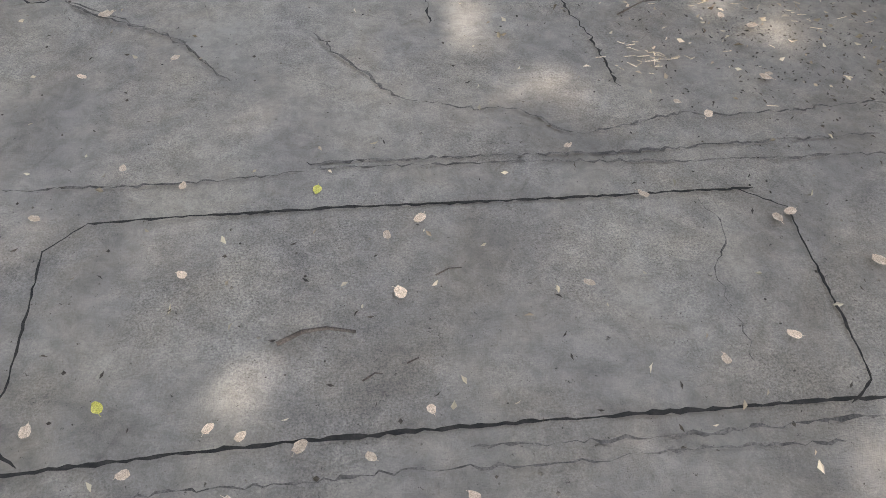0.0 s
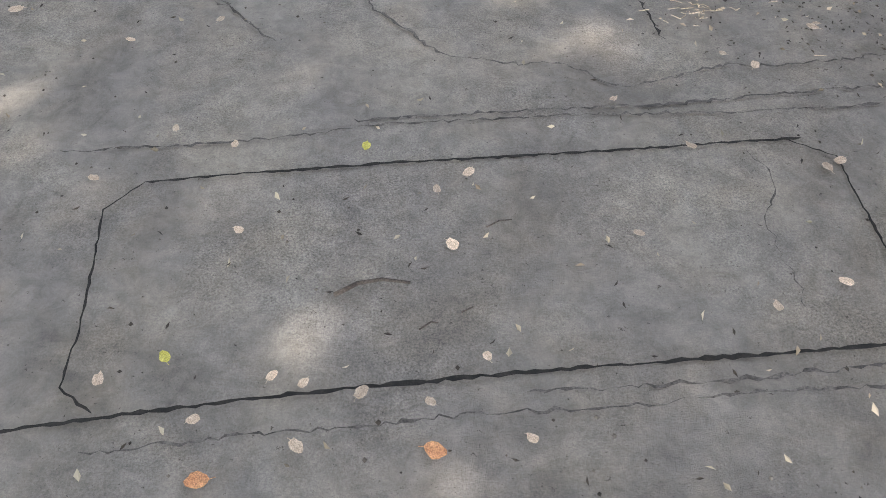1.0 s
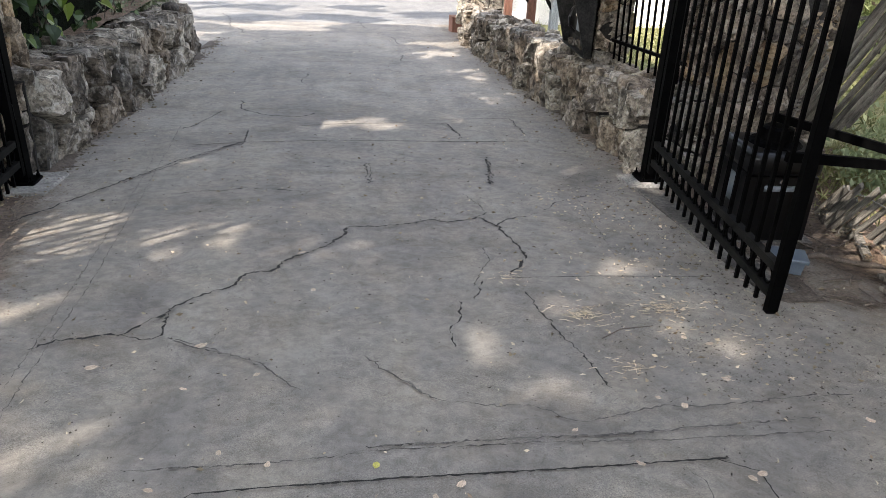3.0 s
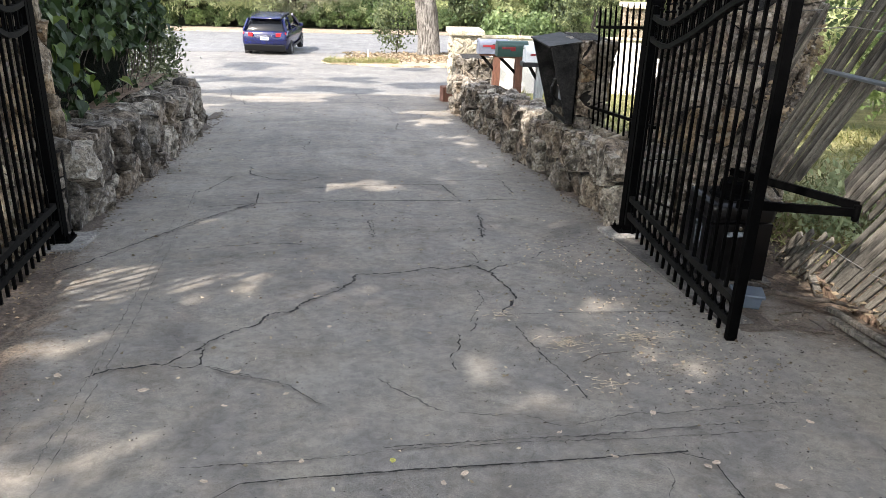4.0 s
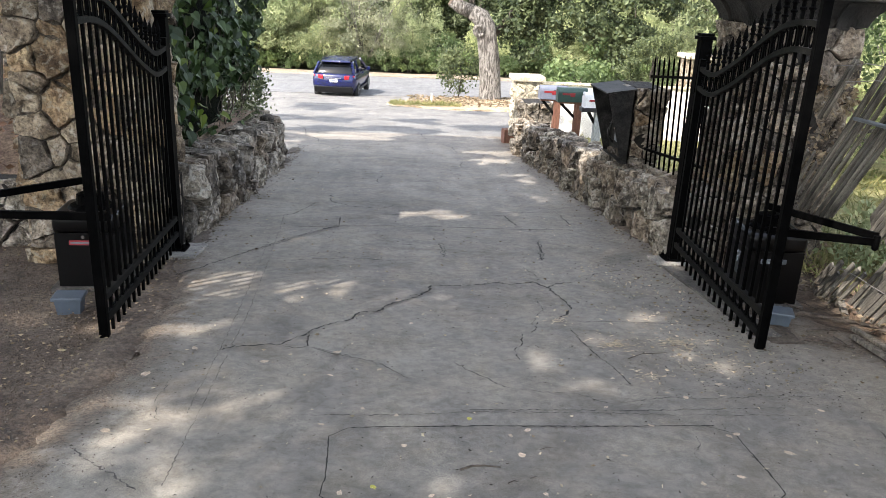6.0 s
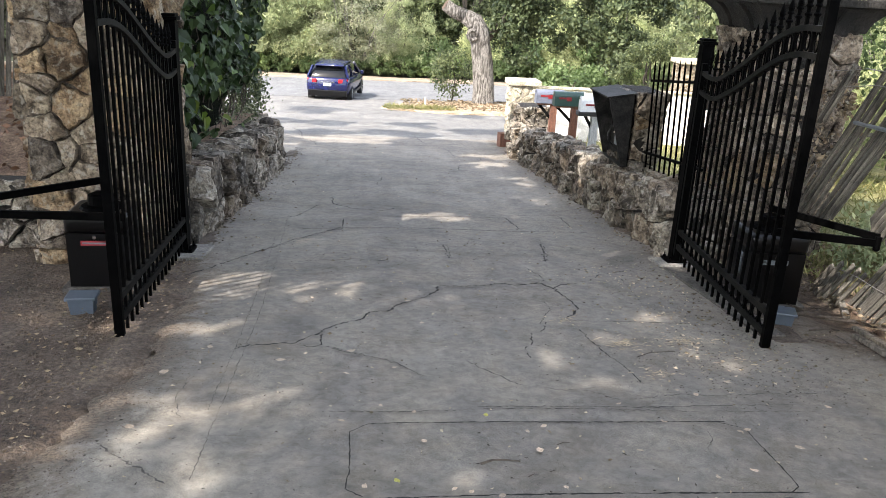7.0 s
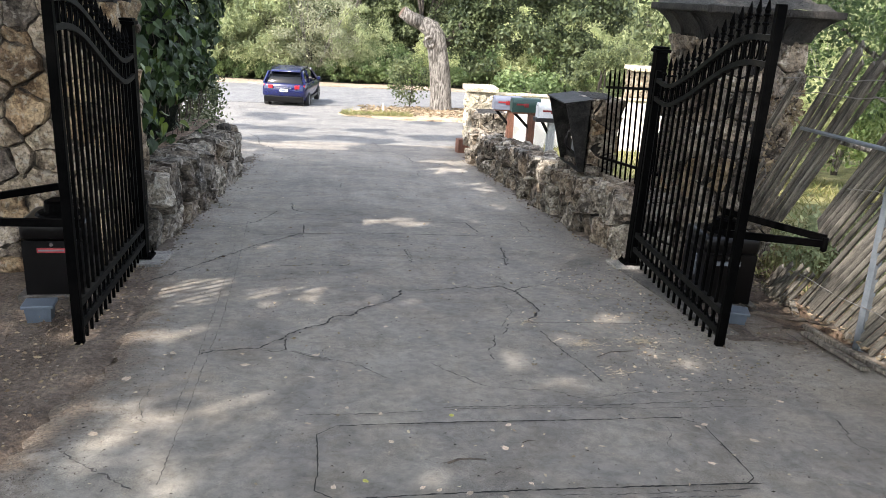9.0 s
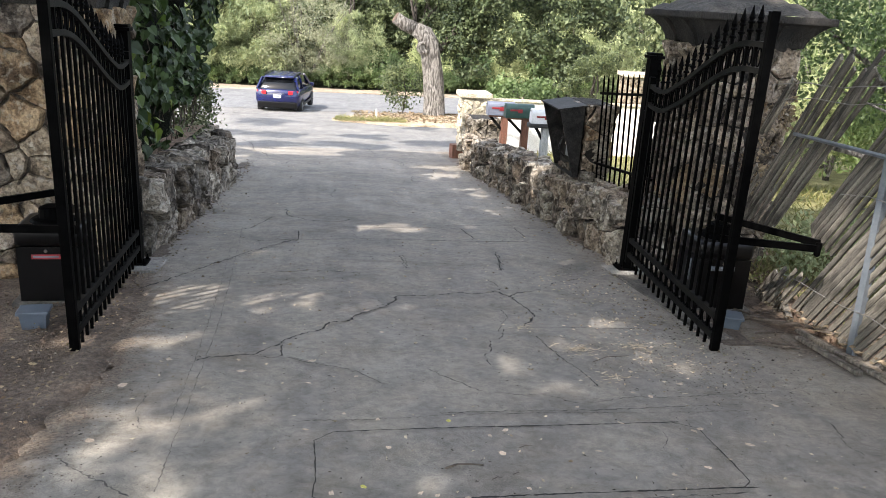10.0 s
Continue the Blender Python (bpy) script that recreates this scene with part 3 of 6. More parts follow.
sheet("verge_right", lambda y: spread(lerp_table(((-6, 5), (0.8, 4.2), (2.2, 2.7), (3.2, 2.75), (4.4, 3.2), (5.4, 3.4)), y), 16, 30), spread(-6, 5.6, 24), LITTER_GROUND, 0.03,
      "ground of dry leaf litter behind the leaning fence", "ground", wobble=0.1)


# Dark backing added behind the trees; shade of their gaps is in its colour.
sheet("woods_backing", lambda y: spread(-150, 150, 40), [48.5, 49.5, 51, 54, 57, 60, 64, 70, 80, 95, 115, 138], HILL, 0.04, "dark backing sheet rising behind the roadside trees, for shade in gaps", "ground",
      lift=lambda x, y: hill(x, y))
sheet("dirt_bed", lambda y: spread(-7.0, lerp_table(DRIVE_LEFT, y) + 0.02, 60), spread(-2.0, 4.9, 90), DIRT, -0.015, "trodden brown earth with clods beside the drive", "ground", wobble=0.035)


def litter_slope():
    bm = bmesh.new()
    rows = []
    for j in range(10):
        y = 4.9 + j * 0.6
        rows.append([bm.verts.new(G(x, y, 0.1 + 0.42 * min(1.0, (y - 4.9) / 1.2) + 0.16 * (y - 5) * (0.3 if x > -3 else 1) + 0.05 * noise.noise((x, y, 4)))) for x in spread(-14, -2.35, 20)])
    for a, b in zip(rows, rows[1:]):
        for i in range(len(a) - 1):
            bm.faces.new((a[i], a[i + 1], b[i + 1], b[i]))
    single("bank", bm, LITTER_GROUND, Matrix(), "bank of brown leaf litter behind the stone pillar", "ground", kind="structure", smooth=True)


litter_slope()
EDGE_DIRT = simple("packed_edge_dirt", (0.06, 0.045, 0.033), (0.145, 0.115, 0.088), 5, 0.95, 0.9, 0.012, fine=60)


def dirt_strip(name, inner, reach, y0, y1, side, seed, label):
    """Dirt washed over the drive's margin, with a ragged edge."""
    def cols(y):
        a = inner(y)
        w = reach * (0.7 + 0.9 * noise.noise((seed, y * 1.1, 0.0)) + 0.5 * noise.noise((seed, y * 6.0, 3.0)) + 0.3 * noise.noise((seed, y * 19.0, 5.0)) + 0.25 * noise.noise((seed, y * 47.0, 8.0)))
        b = a + side * max(0.02, w)
        return spread(min(a, b), max(a, b), 6)
    n = int((y1 - y0) / 0.025)
    sheet(name, cols, spread(y0, y1, n), EDGE_DIRT, 0.009, label, "dirt", wobble=0.006, seed=seed)


dirt_strip("edge_dirt", lambda y: -2.1, 0.22, 4.7, 12.5, 1, 3, "brown dirt washed along the wall's foot")
dirt_strip("edge_dirt", lambda y: 2.14, 0.2, 4.7, 13.6, -1, 8, "brown dirt washed along the wall's foot")
dirt_strip("edge_dirt", lambda y: 2.16, 0.3, 2.5, 4.5, -1, 17, "dark dirt and litter along the gate's edge")
def crack_strip(kind_, width, line, seed):
    """A jagged dark fissure let into the drive's surface along a line."""
    r = random.Random(seed)
    pts = []
    for (x0, y0), (x1, y1) in zip(line, line[1:]):
        n = max(2, int(math.hypot(x1 - x0, y1 - y0) / 0.017))
        for i in range(n):
            k = i / n
            j = {"crack": 0.007, "seam": 0.006}.get(kind_, 0.0025)
            px, py = x0 + (x1 - x0) * k, y0 + (y1 - y0) * k
            if kind_ == "crack" and k:
                bend = 0.5 if py < 2.2 else min(1.3, 0.5 + 0.12 * (py - 2.2))
                px += bend * (0.03 * noise.noise((px * 9, py * 9, seed)) + 0.016 * noise.noise((px * 27, py * 27, seed)))
                py += bend * (0.03 * noise.noise((px * 9, py * 9, seed + 5.5)) + 0.016 * noise.noise((px * 27, py * 27, seed + 5.5)))
            pts.append((px + r.uniform(-j, j), py + r.uniform(-j, j)))
    pts.append(line[-1])
    bm = bmesh.new()
    prev = None
    for i, (x, y) in enumerate(pts):
        a, b = pts[max(0, i - 1)], pts[min(len(pts) - 1, i + 1)]
        dx, dy = b[0] - a[0], b[1] - a[1]
        ln = math.hypot(dx, dy) or 1
        w = width * (0.6 if y < 4.0 else 0.44 if y < 5.4 else 0.72) * (r.uniform(0.05, 1.35) if kind_ != "saw_cut" else r.uniform(0.4, 1.15)) * (0.95 + 0.5 * noise.noise((x * 5, y * 5, 7.0)))
        if i in (0, len(pts) - 1):
            w *= 0.2
        edge = [bm.verts.new(G(x - dy / ln * s * w, y + dx / ln * s * w, 0.0075)) for s in (-1, 1)]
        if prev:
            bm.faces.new((prev[0], edge[0], edge[1], prev[1]))
        prev = edge
    near = sum(p[1] for p in line) / len(line) < 2.2
    part(kind_, bm, SEAM if kind_ == "seam" or near and kind_ == "crack" else CRACK, drive)


crack_strip("seam", 0.0043, ((-1.16, 0.9), (-1.18, 1.9), (-1.2, 2.9), (-1.26, 4.0), (-1.34, 5.3), (-1.4, 6.2)), 0)
crack_strip("seam", 0.0037, ((-1.22, 1.5), (-1.25, 2.6), (-1.32, 4.0), (-1.4, 5.2)), 1)
crack_strip("seam", 0.0031, ((1.3, 2.9), (1.36, 3.6), (1.45, 4.6)), 2)
crack_strip("crack", 0.0125, ((-1.25, 2.27), (-1.18, 2.35), (-0.95, 2.37), (-0.81, 2.56), (-0.75, 2.68), (-0.58, 2.82), (-0.53, 2.97), (-0.4, 3.01), (-0.37, 3.11), (-0.22, 3.25), (-0.08, 3.47), (-0.05, 3.61)), 3)
crack_strip("crack", 0.0125, ((-0.05, 3.61), (0.24, 3.63), (0.43, 3.71), (0.52, 3.66), (0.71, 3.75), (0.79, 3.59), (0.82, 3.36), (0.85, 3.1), (0.72, 2.89)), 4)
crack_strip("crack", 0.0100, ((-0.95, 2.37), (-0.85, 2.33), (-0.79, 2.35), (-0.8, 2.56)), 5)
crack_strip("crack", 0.0075, ((-0.75, 2.32), (-0.65, 2.25), (-0.39, 2.12), (-0.28, 1.97), (-0.23, 1.91)), 6)
crack_strip("crack", 0.0088, ((0.79, 3.59), (0.87, 3.7), (1.11, 3.82), (1.23, 3.99), (1.51, 4.17)), 7)
crack_strip("crack", 0.0075, ((0.71, 3.75), (0.78, 3.83), (0.69, 4.21)), 8)
crack_strip("crack", 0.0163, ((1.0, 5.09), (0.94, 4.63), (0.91, 4.36)), 9)
crack_strip("crack", 0.0063, ((0.57, 2.82), (0.5, 2.62)), 10)
crack_strip("crack", 0.0063, ((0.43, 2.6), (0.41, 2.44), (0.35, 2.33), (0.35, 2.18)), 11)
crack_strip("saw_cut", 0.0043, ((0.71, 2.85), (1.12, 2.85), (1.7, 2.81)), 12)
crack_strip("crack", 0.0075, ((0.74, 2.72), (0.77, 2.45), (0.79, 2.31), (0.84, 2.07), (0.87, 1.84)), 13)
crack_strip("crack", 0.0075, ((0.0, 2.14), (0.16, 1.9), (0.23, 1.82), (0.39, 1.77), (0.56, 1.75), (0.69, 1.65)), 14)
crack_strip("crack", 0.0065, ((0.69, 1.65), (0.97, 1.7), (1.23, 1.71), (1.43, 1.73), (1.73, 1.73)), 15)
crack_strip("seam", 0.0060, ((-0.06, 1.54), (0.24, 1.54), (0.58, 1.54), (0.92, 1.52), (1.6, 1.52)), 16)
crack_strip("seam", 0.0060, ((-0.53, 0.7), (-0.23, 0.71), (-0.01, 0.71), (0.18, 0.72), (0.5, 0.71), (0.72, 0.72), (1.02, 0.71)), 17)
crack_strip("saw_cut", 0.0081, ((-0.51, 1.38), (-0.3, 1.39), (0.1, 1.4), (0.52, 1.4), (1.1, 1.41)), 18)
crack_strip("saw_cut", 0.0050, ((-0.51, 1.38), (-0.59, 1.3), (-0.58, 0.98), (-0.59, 0.84), (-0.52, 0.78)), 19)
crack_strip("saw_cut", 0.0062, ((1.05, 1.41), (1.16, 1.34), (1.15, 1.01), (1.14, 0.84), (1.07, 0.79)), 20)
crack_strip("saw_cut", 0.0093, ((-1.0, 0.74), (-0.64, 0.76), (-0.5, 0.77), (-0.14, 0.79), (0.3, 0.8), (0.63, 0.8), (1.06, 0.8), (1.16, 0.8)), 21)
crack_strip("crack", 0.0037, ((0.94, 1.39), (0.97, 1.27), (0.91, 1.13), (0.92, 1.0), (0.91, 0.9)), 22)
crack_strip("crack", 0.0137, ((-0.82, 5.66), (-1.25, 4.98), (-1.53, 4.41), (-1.85, 3.75)), 27)
crack_strip("crack", 0.0137, ((0.1, 4.98), (0.1, 4.45)), 29)
crack_strip("crack", 0.0112, ((-1.11, 4.25), (-0.63, 4.37), (-0.27, 4.28)), 30)
crack_strip("crack", 0.0088, ((-1.59, 1.19), (-1.42, 1.05), (-1.24, 0.88)), 35)
crack_strip("crack", 0.0050, ((-1.39, 1.91), (-1.39, 1.64), (-1.32, 1.43)), 36)
crack_strip("crack", 0.0075, ((1.85, 1.37), (1.77, 1.13), (1.78, 1.03)), 37)
crack_strip("crack", 0.0110, ((-2.6, 17.86), (-2.3, 16.83), (-2.08, 14.94), (-1.81, 14.46), (-1.71, 13.7)), 60)
crack_strip("crack", 0.0110, ((0.32, 16.85), (0.45, 14.97)), 61)
crack_strip("crack", 0.0100, ((0.61, 14.2), (0.85, 13.52), (0.89, 12.41)), 62)
crack_strip("crack", 0.0100, ((0.84, 11.07), (0.77, 10.4)), 63)
crack_strip("crack", 0.0090, ((-1.37, 12.41), (-1.2, 13.04)), 64)
crack_strip("seam", 0.0120, ((-1.12, 9.18), (-0.19, 9.43), (0.11, 9.68), (0.55, 9.62), (0.73, 9.26), (1.22, 8.97)), 65)
crack_strip("crack", 0.0090, ((-1.74, 8.47), (-1.6, 8.67), (-1.26, 8.73)), 66)
crack_strip("crack", 0.0090, ((-0.93, 8.79), (-0.47, 8.87), (-0.42, 9.31)), 67)
crack_strip("crack", 0.0110, ((-1.02, 7.37), (-0.99, 6.95), (-0.75, 6.69), (-0.43, 6.58), (-0.29, 6.78)), 68)
crack_strip("crack", 0.0090, ((-1.36, 6.09), (-1.25, 6.38), (-1.14, 6.85)), 69)
crack_strip("crack", 0.0110, ((-0.03, 6.39), (0.07, 6.52)), 70)
crack_strip("saw_cut", 0.0090, ((-0.49, 6.2), (-0.07, 6.31), (0.43, 6.36), (0.86, 6.34)), 71)
crack_strip("crack", 0.0110, ((0.86, 6.34), (0.91, 5.96), (0.91, 5.71)), 72)
crack_strip("saw_cut", 0.0090, ((0.89, 6.52), (1.52, 6.59)), 73)
crack_strip("saw_cut", 0.0100, ((-1.2, 5.52), (-0.83, 5.61), (-0.11, 5.69), (0.87, 5.64), (1.58, 5.67)), 74)
crack_strip("saw_cut", 0.0110, ((-0.83, 6.05), (-0.82, 5.67)), 75)
crack_strip("crack", 0.0080, ((-1.44, 4.5), (-1.18, 5.05), (-0.83, 5.61)), 76)
crack_strip("crack", 0.0120, ((1.02, 5.14), (0.96, 4.73), (0.93, 4.45)), 77)
crack_strip("crack", 0.0080, ((0.13, 4.98), (0.12, 4.64), (0.12, 4.42)), 78)
crack_strip("crack", 0.0110, ((-0.4, 5.1), (-0.35, 5.16)), 79)
crack_strip("crack", 0.0110, ((-0.2, 4.86), (-0.14, 4.89)), 80)
crack_strip("crack", 0.0090, ((-0.5, 8.79), (-0.49, 8.45)), 81)
crack_strip("crack", 0.0080, ((1.49, 6.58), (1.48, 5.88)), 82)
crack_strip("seam", 0.0060, ((-0.73, 1.5), (-0.44, 1.5), (-0.21, 1.51), (-0.02, 1.53)), 83)
crack_strip("seam", 0.0080, ((-0.02, 1.56), (0.35, 1.565), (0.79, 1.56), (1.1, 1.58), (1.54, 1.6)), 84)
crack_strip("seam", 0.0080, ((0.3, 0.755), (0.58, 0.75), (0.8, 0.75), (1.12, 0.76)), 85)
crack_strip("crack", 0.0060, ((-0.77, 2.34), (-0.51, 2.19), (-0.37, 2.08), (-0.27, 1.97)), 86)
crack_strip("crack", 0.0050, ((0.52, 2.76), (0.64, 3.06), (0.66, 3.26)), 87)


# ---- stone walls ----
GREYS = (STONE_GREY, STONE_BROWN, STONE_RUST)


def stone_wall(name, line, thick, height, seed, label, outward, wide, tall, chance):
    """A low mortared rubble wall along a line of the plan; outward: the side (+1 left of the line, -1 right) that shows stones."""
    w = thing(name, TILT, label, "wall", kind="structure")
    bm = bmesh.new()
    n = len(line)
    offs = []
    for i in range(n):
        a, b = Vector(line[max(0, i - 1)]), Vector(line[min(n - 1, i + 1)])
        d = (b - a).normalized()
        offs.append(Vector((d.y, -d.x)) * outward)
    rings = []
    for p, o in zip(line, offs):
        q = Vector(p) + o * thick
        rings.append([bm.verts.new((p[0], p[1], -0.2)), bm.verts.new((q.x, q.y, -0.2)), bm.verts.new((q.x, q.y, height)), bm.verts.new((p[0], p[1], height))])
    for a, b in zip(rings, rings[1:]):
        for j in range(4):
            bm.faces.new((a[j], a[(j + 1) % 4], b[(j + 1) % 4], b[j]))
    bm.faces.new(rings[0][::-1])
    bm.faces.new(rings[-1])
    bmesh.ops.recalc_face_normals(bm, faces=bm.faces)
    part("core", bm, MORTAR_SHADED, w, "mortar and rubble core, near-black for crevice shade")
    for i in range(n - 1):
        a, b = Vector((*line[i], 0)), Vector((*line[i + 1], 0))
        if outward < 0:          # stones on the far side of the core from its offset: face on the line itself
            u = b - a
            o = a
        else:
            u = a - b
            o = b
        if (u.cross(Vector((0, 0, 1)))).dot(Vector((*offs[i], 0))) > 0:
            u, o = -u, (b if o is a else a)
        stone_face(w, o + Vector((0, 0, -0.06)), u, (0, 0, 1), u.length, height + 0.09, wide, tall, GREYS, seed + i, 0.1, 0.027, chance)
        back = Vector((*offs[i], 0)) * thick
        uu = u.normalized()
        vv = Vector((0, 0, 1)).cross(uu)
        oo = o + Vector((0, 0, height))
        front = back.normalized() * -0.07
        oo = oo + (back if vv.dot(back) < 0 else front)
        stone_face(w, oo, uu, vv, u.length, thick + 0.07, 0.3, 0.9, GREYS, seed + 50 + i, 0.045, 0.016, (4, 2, 0))
    return w


wall_west = stone_wall("wall_west", ((-2.04, 4.75), (-2.02, 10.1), (-2.2, 11.2), (-2.75, 12.1)), 0.42, 0.6, 3, "low rough grey fieldstone retaining wall, vertical slabs", -1, 0.34, 1.05, (4, 4, 0))
wall_east = stone_wall("wall_east", ((2.08, 4.62), (2.08, 13.3)), 0.36, 0.54, 21, "low rough grey and brown fieldstone wall", 1, 0.21, 1.25, (5, 7, 0.15))


def end_face(w, x0, x1, y, h, seed):
    stone_face(w, (x0, y, -0.05), (1, 0, 0), (0, 0, 1), x1 - x0, h + 0.05, 0.2, 1.2, GREYS, seed, 0.05, 0.011, (4, 3, 0))


end_face(wall_west, -2.44, -2.04, 4.75, 0.6, 71)
end_face(wall_east, 2.08, 2.44, 4.62, 0.54, 72)


def stone_pier(name, m, sx, sy, h, mats, chance, size, aspect, seed, label, mortar=MORTAR_SHADED, proud=0.05, faces="fblr", top=True):
    """An upright pier of mortared stones; its front is local -y."""
    t = thing(name, m, label, "pillar")
    bm = bmesh.new()
    box(bm, -sx / 2, sx / 2, -sy / 2, sy / 2, -0.3, h, 0.015)
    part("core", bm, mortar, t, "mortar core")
    z = (0, 0, 1)
    if "f" in faces:
        stone_face(t, (-sx / 2, -sy / 2, -0.25), (1, 0, 0), z, sx, h + 0.25, size, aspect, mats, seed, proud, 0.007, chance)
    if "l" in faces:
        stone_face(t, (-sx / 2, sy / 2, -0.25), (0, -1, 0), z, sy, h + 0.25, size, aspect, mats, seed + 1, proud, 0.011, chance)
    if "r" in faces:
        stone_face(t, (sx / 2, -sy / 2, -0.25), (0, 1, 0), z, sy, h + 0.25, size, aspect, mats, seed + 2, proud, 0.011, chance)
    if "b" in faces:
        stone_face(t, (sx / 2, sy / 2, -0.25), (-1, 0, 0), z, sx, h + 0.25, size, aspect, mats, seed + 3, proud, 0.011, chance)
    return t


def flared_cap(t, half, h):
    """A weathered concrete capital: concave flare with corbels, slab and shallow pyramid."""
    curve = ((0.02, 0.0), (0.03, 0.04), (0.05, 0.085), (0.085, 0.13), (0.125, 0.17), (0.155, 0.19))
    bm = bmesh.new()
    n = 9
    rings = []
    for out, z in curve:
        r_ = half + out
        ring = []
        for sx, sy, tx, ty in ((-1, -1, 1, 0), (1, -1, 0, 1), (1, 1, -1, 0), (-1, 1, 0, -1)):
            for i in range(n):
                k = 2 * r_ * i / n
                p = Vector((sx * r_ + tx * k, sy * r_ + ty * k, h + z))
                ring.append(bm.verts.new(p * (1 + 0.02 * noise.noise(p * 9)) if 0 < i else p))
        for q in ring:
            q.co.z = h + z
        rings.append(ring)
    for a, b in zip(rings, rings[1:]):
        for j in range(len(a)):
            bm.faces.new((a[j], a[(j + 1) % len(a)], b[(j + 1) % len(a)], b[j]))
    bm.faces.new(rings[0][::-1])
    bm.faces.new(rings[-1])
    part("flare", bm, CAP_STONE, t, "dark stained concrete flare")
    for turn in range(4):
        rot = Matrix.Rotation(turn * math.pi / 2, 4, "Z")
        for cx in (-0.2, 0.2):
            bm = bmesh.new()
            prof = [(-(half + out + 0.028), h + z - 0.012) for out, z in curve] + [(-half, h + 0.18), (-half, h - 0.03), (-(half + 0.03), h - 0.03)]
            a = [bm.verts.new(rot @ Vector((cx - 0.055, y, z))) for y, z in prof]
            b = [bm.verts.new(rot @ Vector((cx + 0.055, y, z))) for y, z in prof]
            bm.faces.new(a)
            bm.faces.new(b[::-1])
            for j in range(len(prof)):
                bm.faces.new((a[j], b[j], b[(j + 1) % len(prof)], a[(j + 1) % len(prof)]))
            bmesh.ops.recalc_face_normals(bm, faces=bm.faces)
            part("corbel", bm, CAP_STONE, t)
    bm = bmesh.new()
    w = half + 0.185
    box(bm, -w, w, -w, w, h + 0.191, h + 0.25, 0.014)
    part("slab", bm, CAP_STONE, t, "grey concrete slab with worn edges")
    bm = bmesh.new()
    m_ = 11
    grid = []
    for i in range(m_):
        row = []
        for j in range(m_):
            x, y = (2 * i / (m_ - 1) - 1) * w * 0.985, (2 * j / (m_ - 1) - 1) * w * 0.985
            k = 1 - max(abs(x), abs(y)) / w
            row.append(bm.verts.new((x, y, h + 0.248 + 0.24 * min(k, 0.8) + 0.016 * noise.noise((x * 6, y * 6, 1.5)))))
        grid.append(row)
    for i in range(m_ - 1):
        for j in range(m_ - 1):
            bm.faces.new((grid[i][j], grid[i + 1][j], grid[i + 1][j + 1], grid[i][j + 1]))
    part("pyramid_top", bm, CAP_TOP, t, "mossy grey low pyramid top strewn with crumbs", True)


PILLAR_MATS = (STONE_TAN, STONE_DARK, STONE_RUST, STONE_BROWN)
pillar_e = stone_pier("gate_pillar", at(2.88, 4.93), 0.78, 0.8, 1.98, PILLAR_MATS, (0, 8, 0.4, 2), 0.21, 1.0, 100,
                      "square fieldstone gate pillar under a flared concrete cap")
flared_cap(pillar_e, 0.4, 1.98)
pillar_w = stone_pier("gate_pillar", at(-2.56, 4.6), 0.86, 0.86, 1.97, PILLAR_MATS, (4, 0.2, 2, 1), 0.22, 0.78, 140,
                      "square tan fieldstone gate pillar with wide mortar joints", MORTAR_BROWN, 0.048)
flared_cap(pillar_w, 0.43, 1.97)
stone_pier("intercom_pillar", at(2.27, 6.6), 0.3, 0.54, 1.42, (STONE_GREY, STONE_BROWN, STONE_RUST), (3, 5, 0.5), 0.19, 0.95, 180,
           "small rough stone pillar behind the black intercom hood")
stone_pier("end_pillar", at(2.46, 13.5), 0.52, 0.56, 0.95, (STONE_GREY, STONE_BROWN), (2, 1), 0.22, 0.8, 200, "short grey fieldstone end pillar of the low wall")


def cream_pillar(m, h, w, seed, label, stones=(STONE_CREAM,)):
    t = stone_pier("cream_pillar", m, w, w, h, stones, (1,), 0.2, 0.55, seed, label, MORTAR_PALE, 0.02)
    bm = bmesh.new()
    k = w / 2 + 0.07
    box(bm, -k, k, -k, k, h, h + 0.1, 0.02)
    part("capstone", bm, STONE_CREAM, t, "thick pale capstone")
    return t


cream_pillar(at(2.52, 15.0), 1.32, 0.54, 220, "pale cream ashlar pillar with a flat capstone")
cream_pillar(at(6.97, 17.25), 1.95, 0.6, 240, "tall tan stone pillar behind the lawn", (STONE_TAN,))


def stucco_wall():
    w = thing("garden_wall", TILT, "sunlit pale stucco wall behind lawn and mailboxes", "wall", kind="structure")
    bm = bmesh.new()
    box(bm, 3.1, 7.4, 16.6, 16.85, -0.2, 1.2, 0.01)
    part("wall_panel", bm, STUCCO, w)
    bm = bmesh.new()
    box(bm, 3.08, 7.4, 16.55, 16.9, 1.203, 1.27, 0.012)
    part("coping", bm, STONE_CREAM, w, "pale stone coping")


stucco_wall()


# ---- gates ----
def arc_rail(length, z0, z1, k):
    """Height of a swept top rail along the leaf."""
    s = min(1.0, max(0.0, (k - 0.14) / 0.78))
    return z0 + (z1 - z0) * (s * s * (3 - 2 * s)) - 0.02 * math.sin(min(1, k / 0.3) * math.pi)


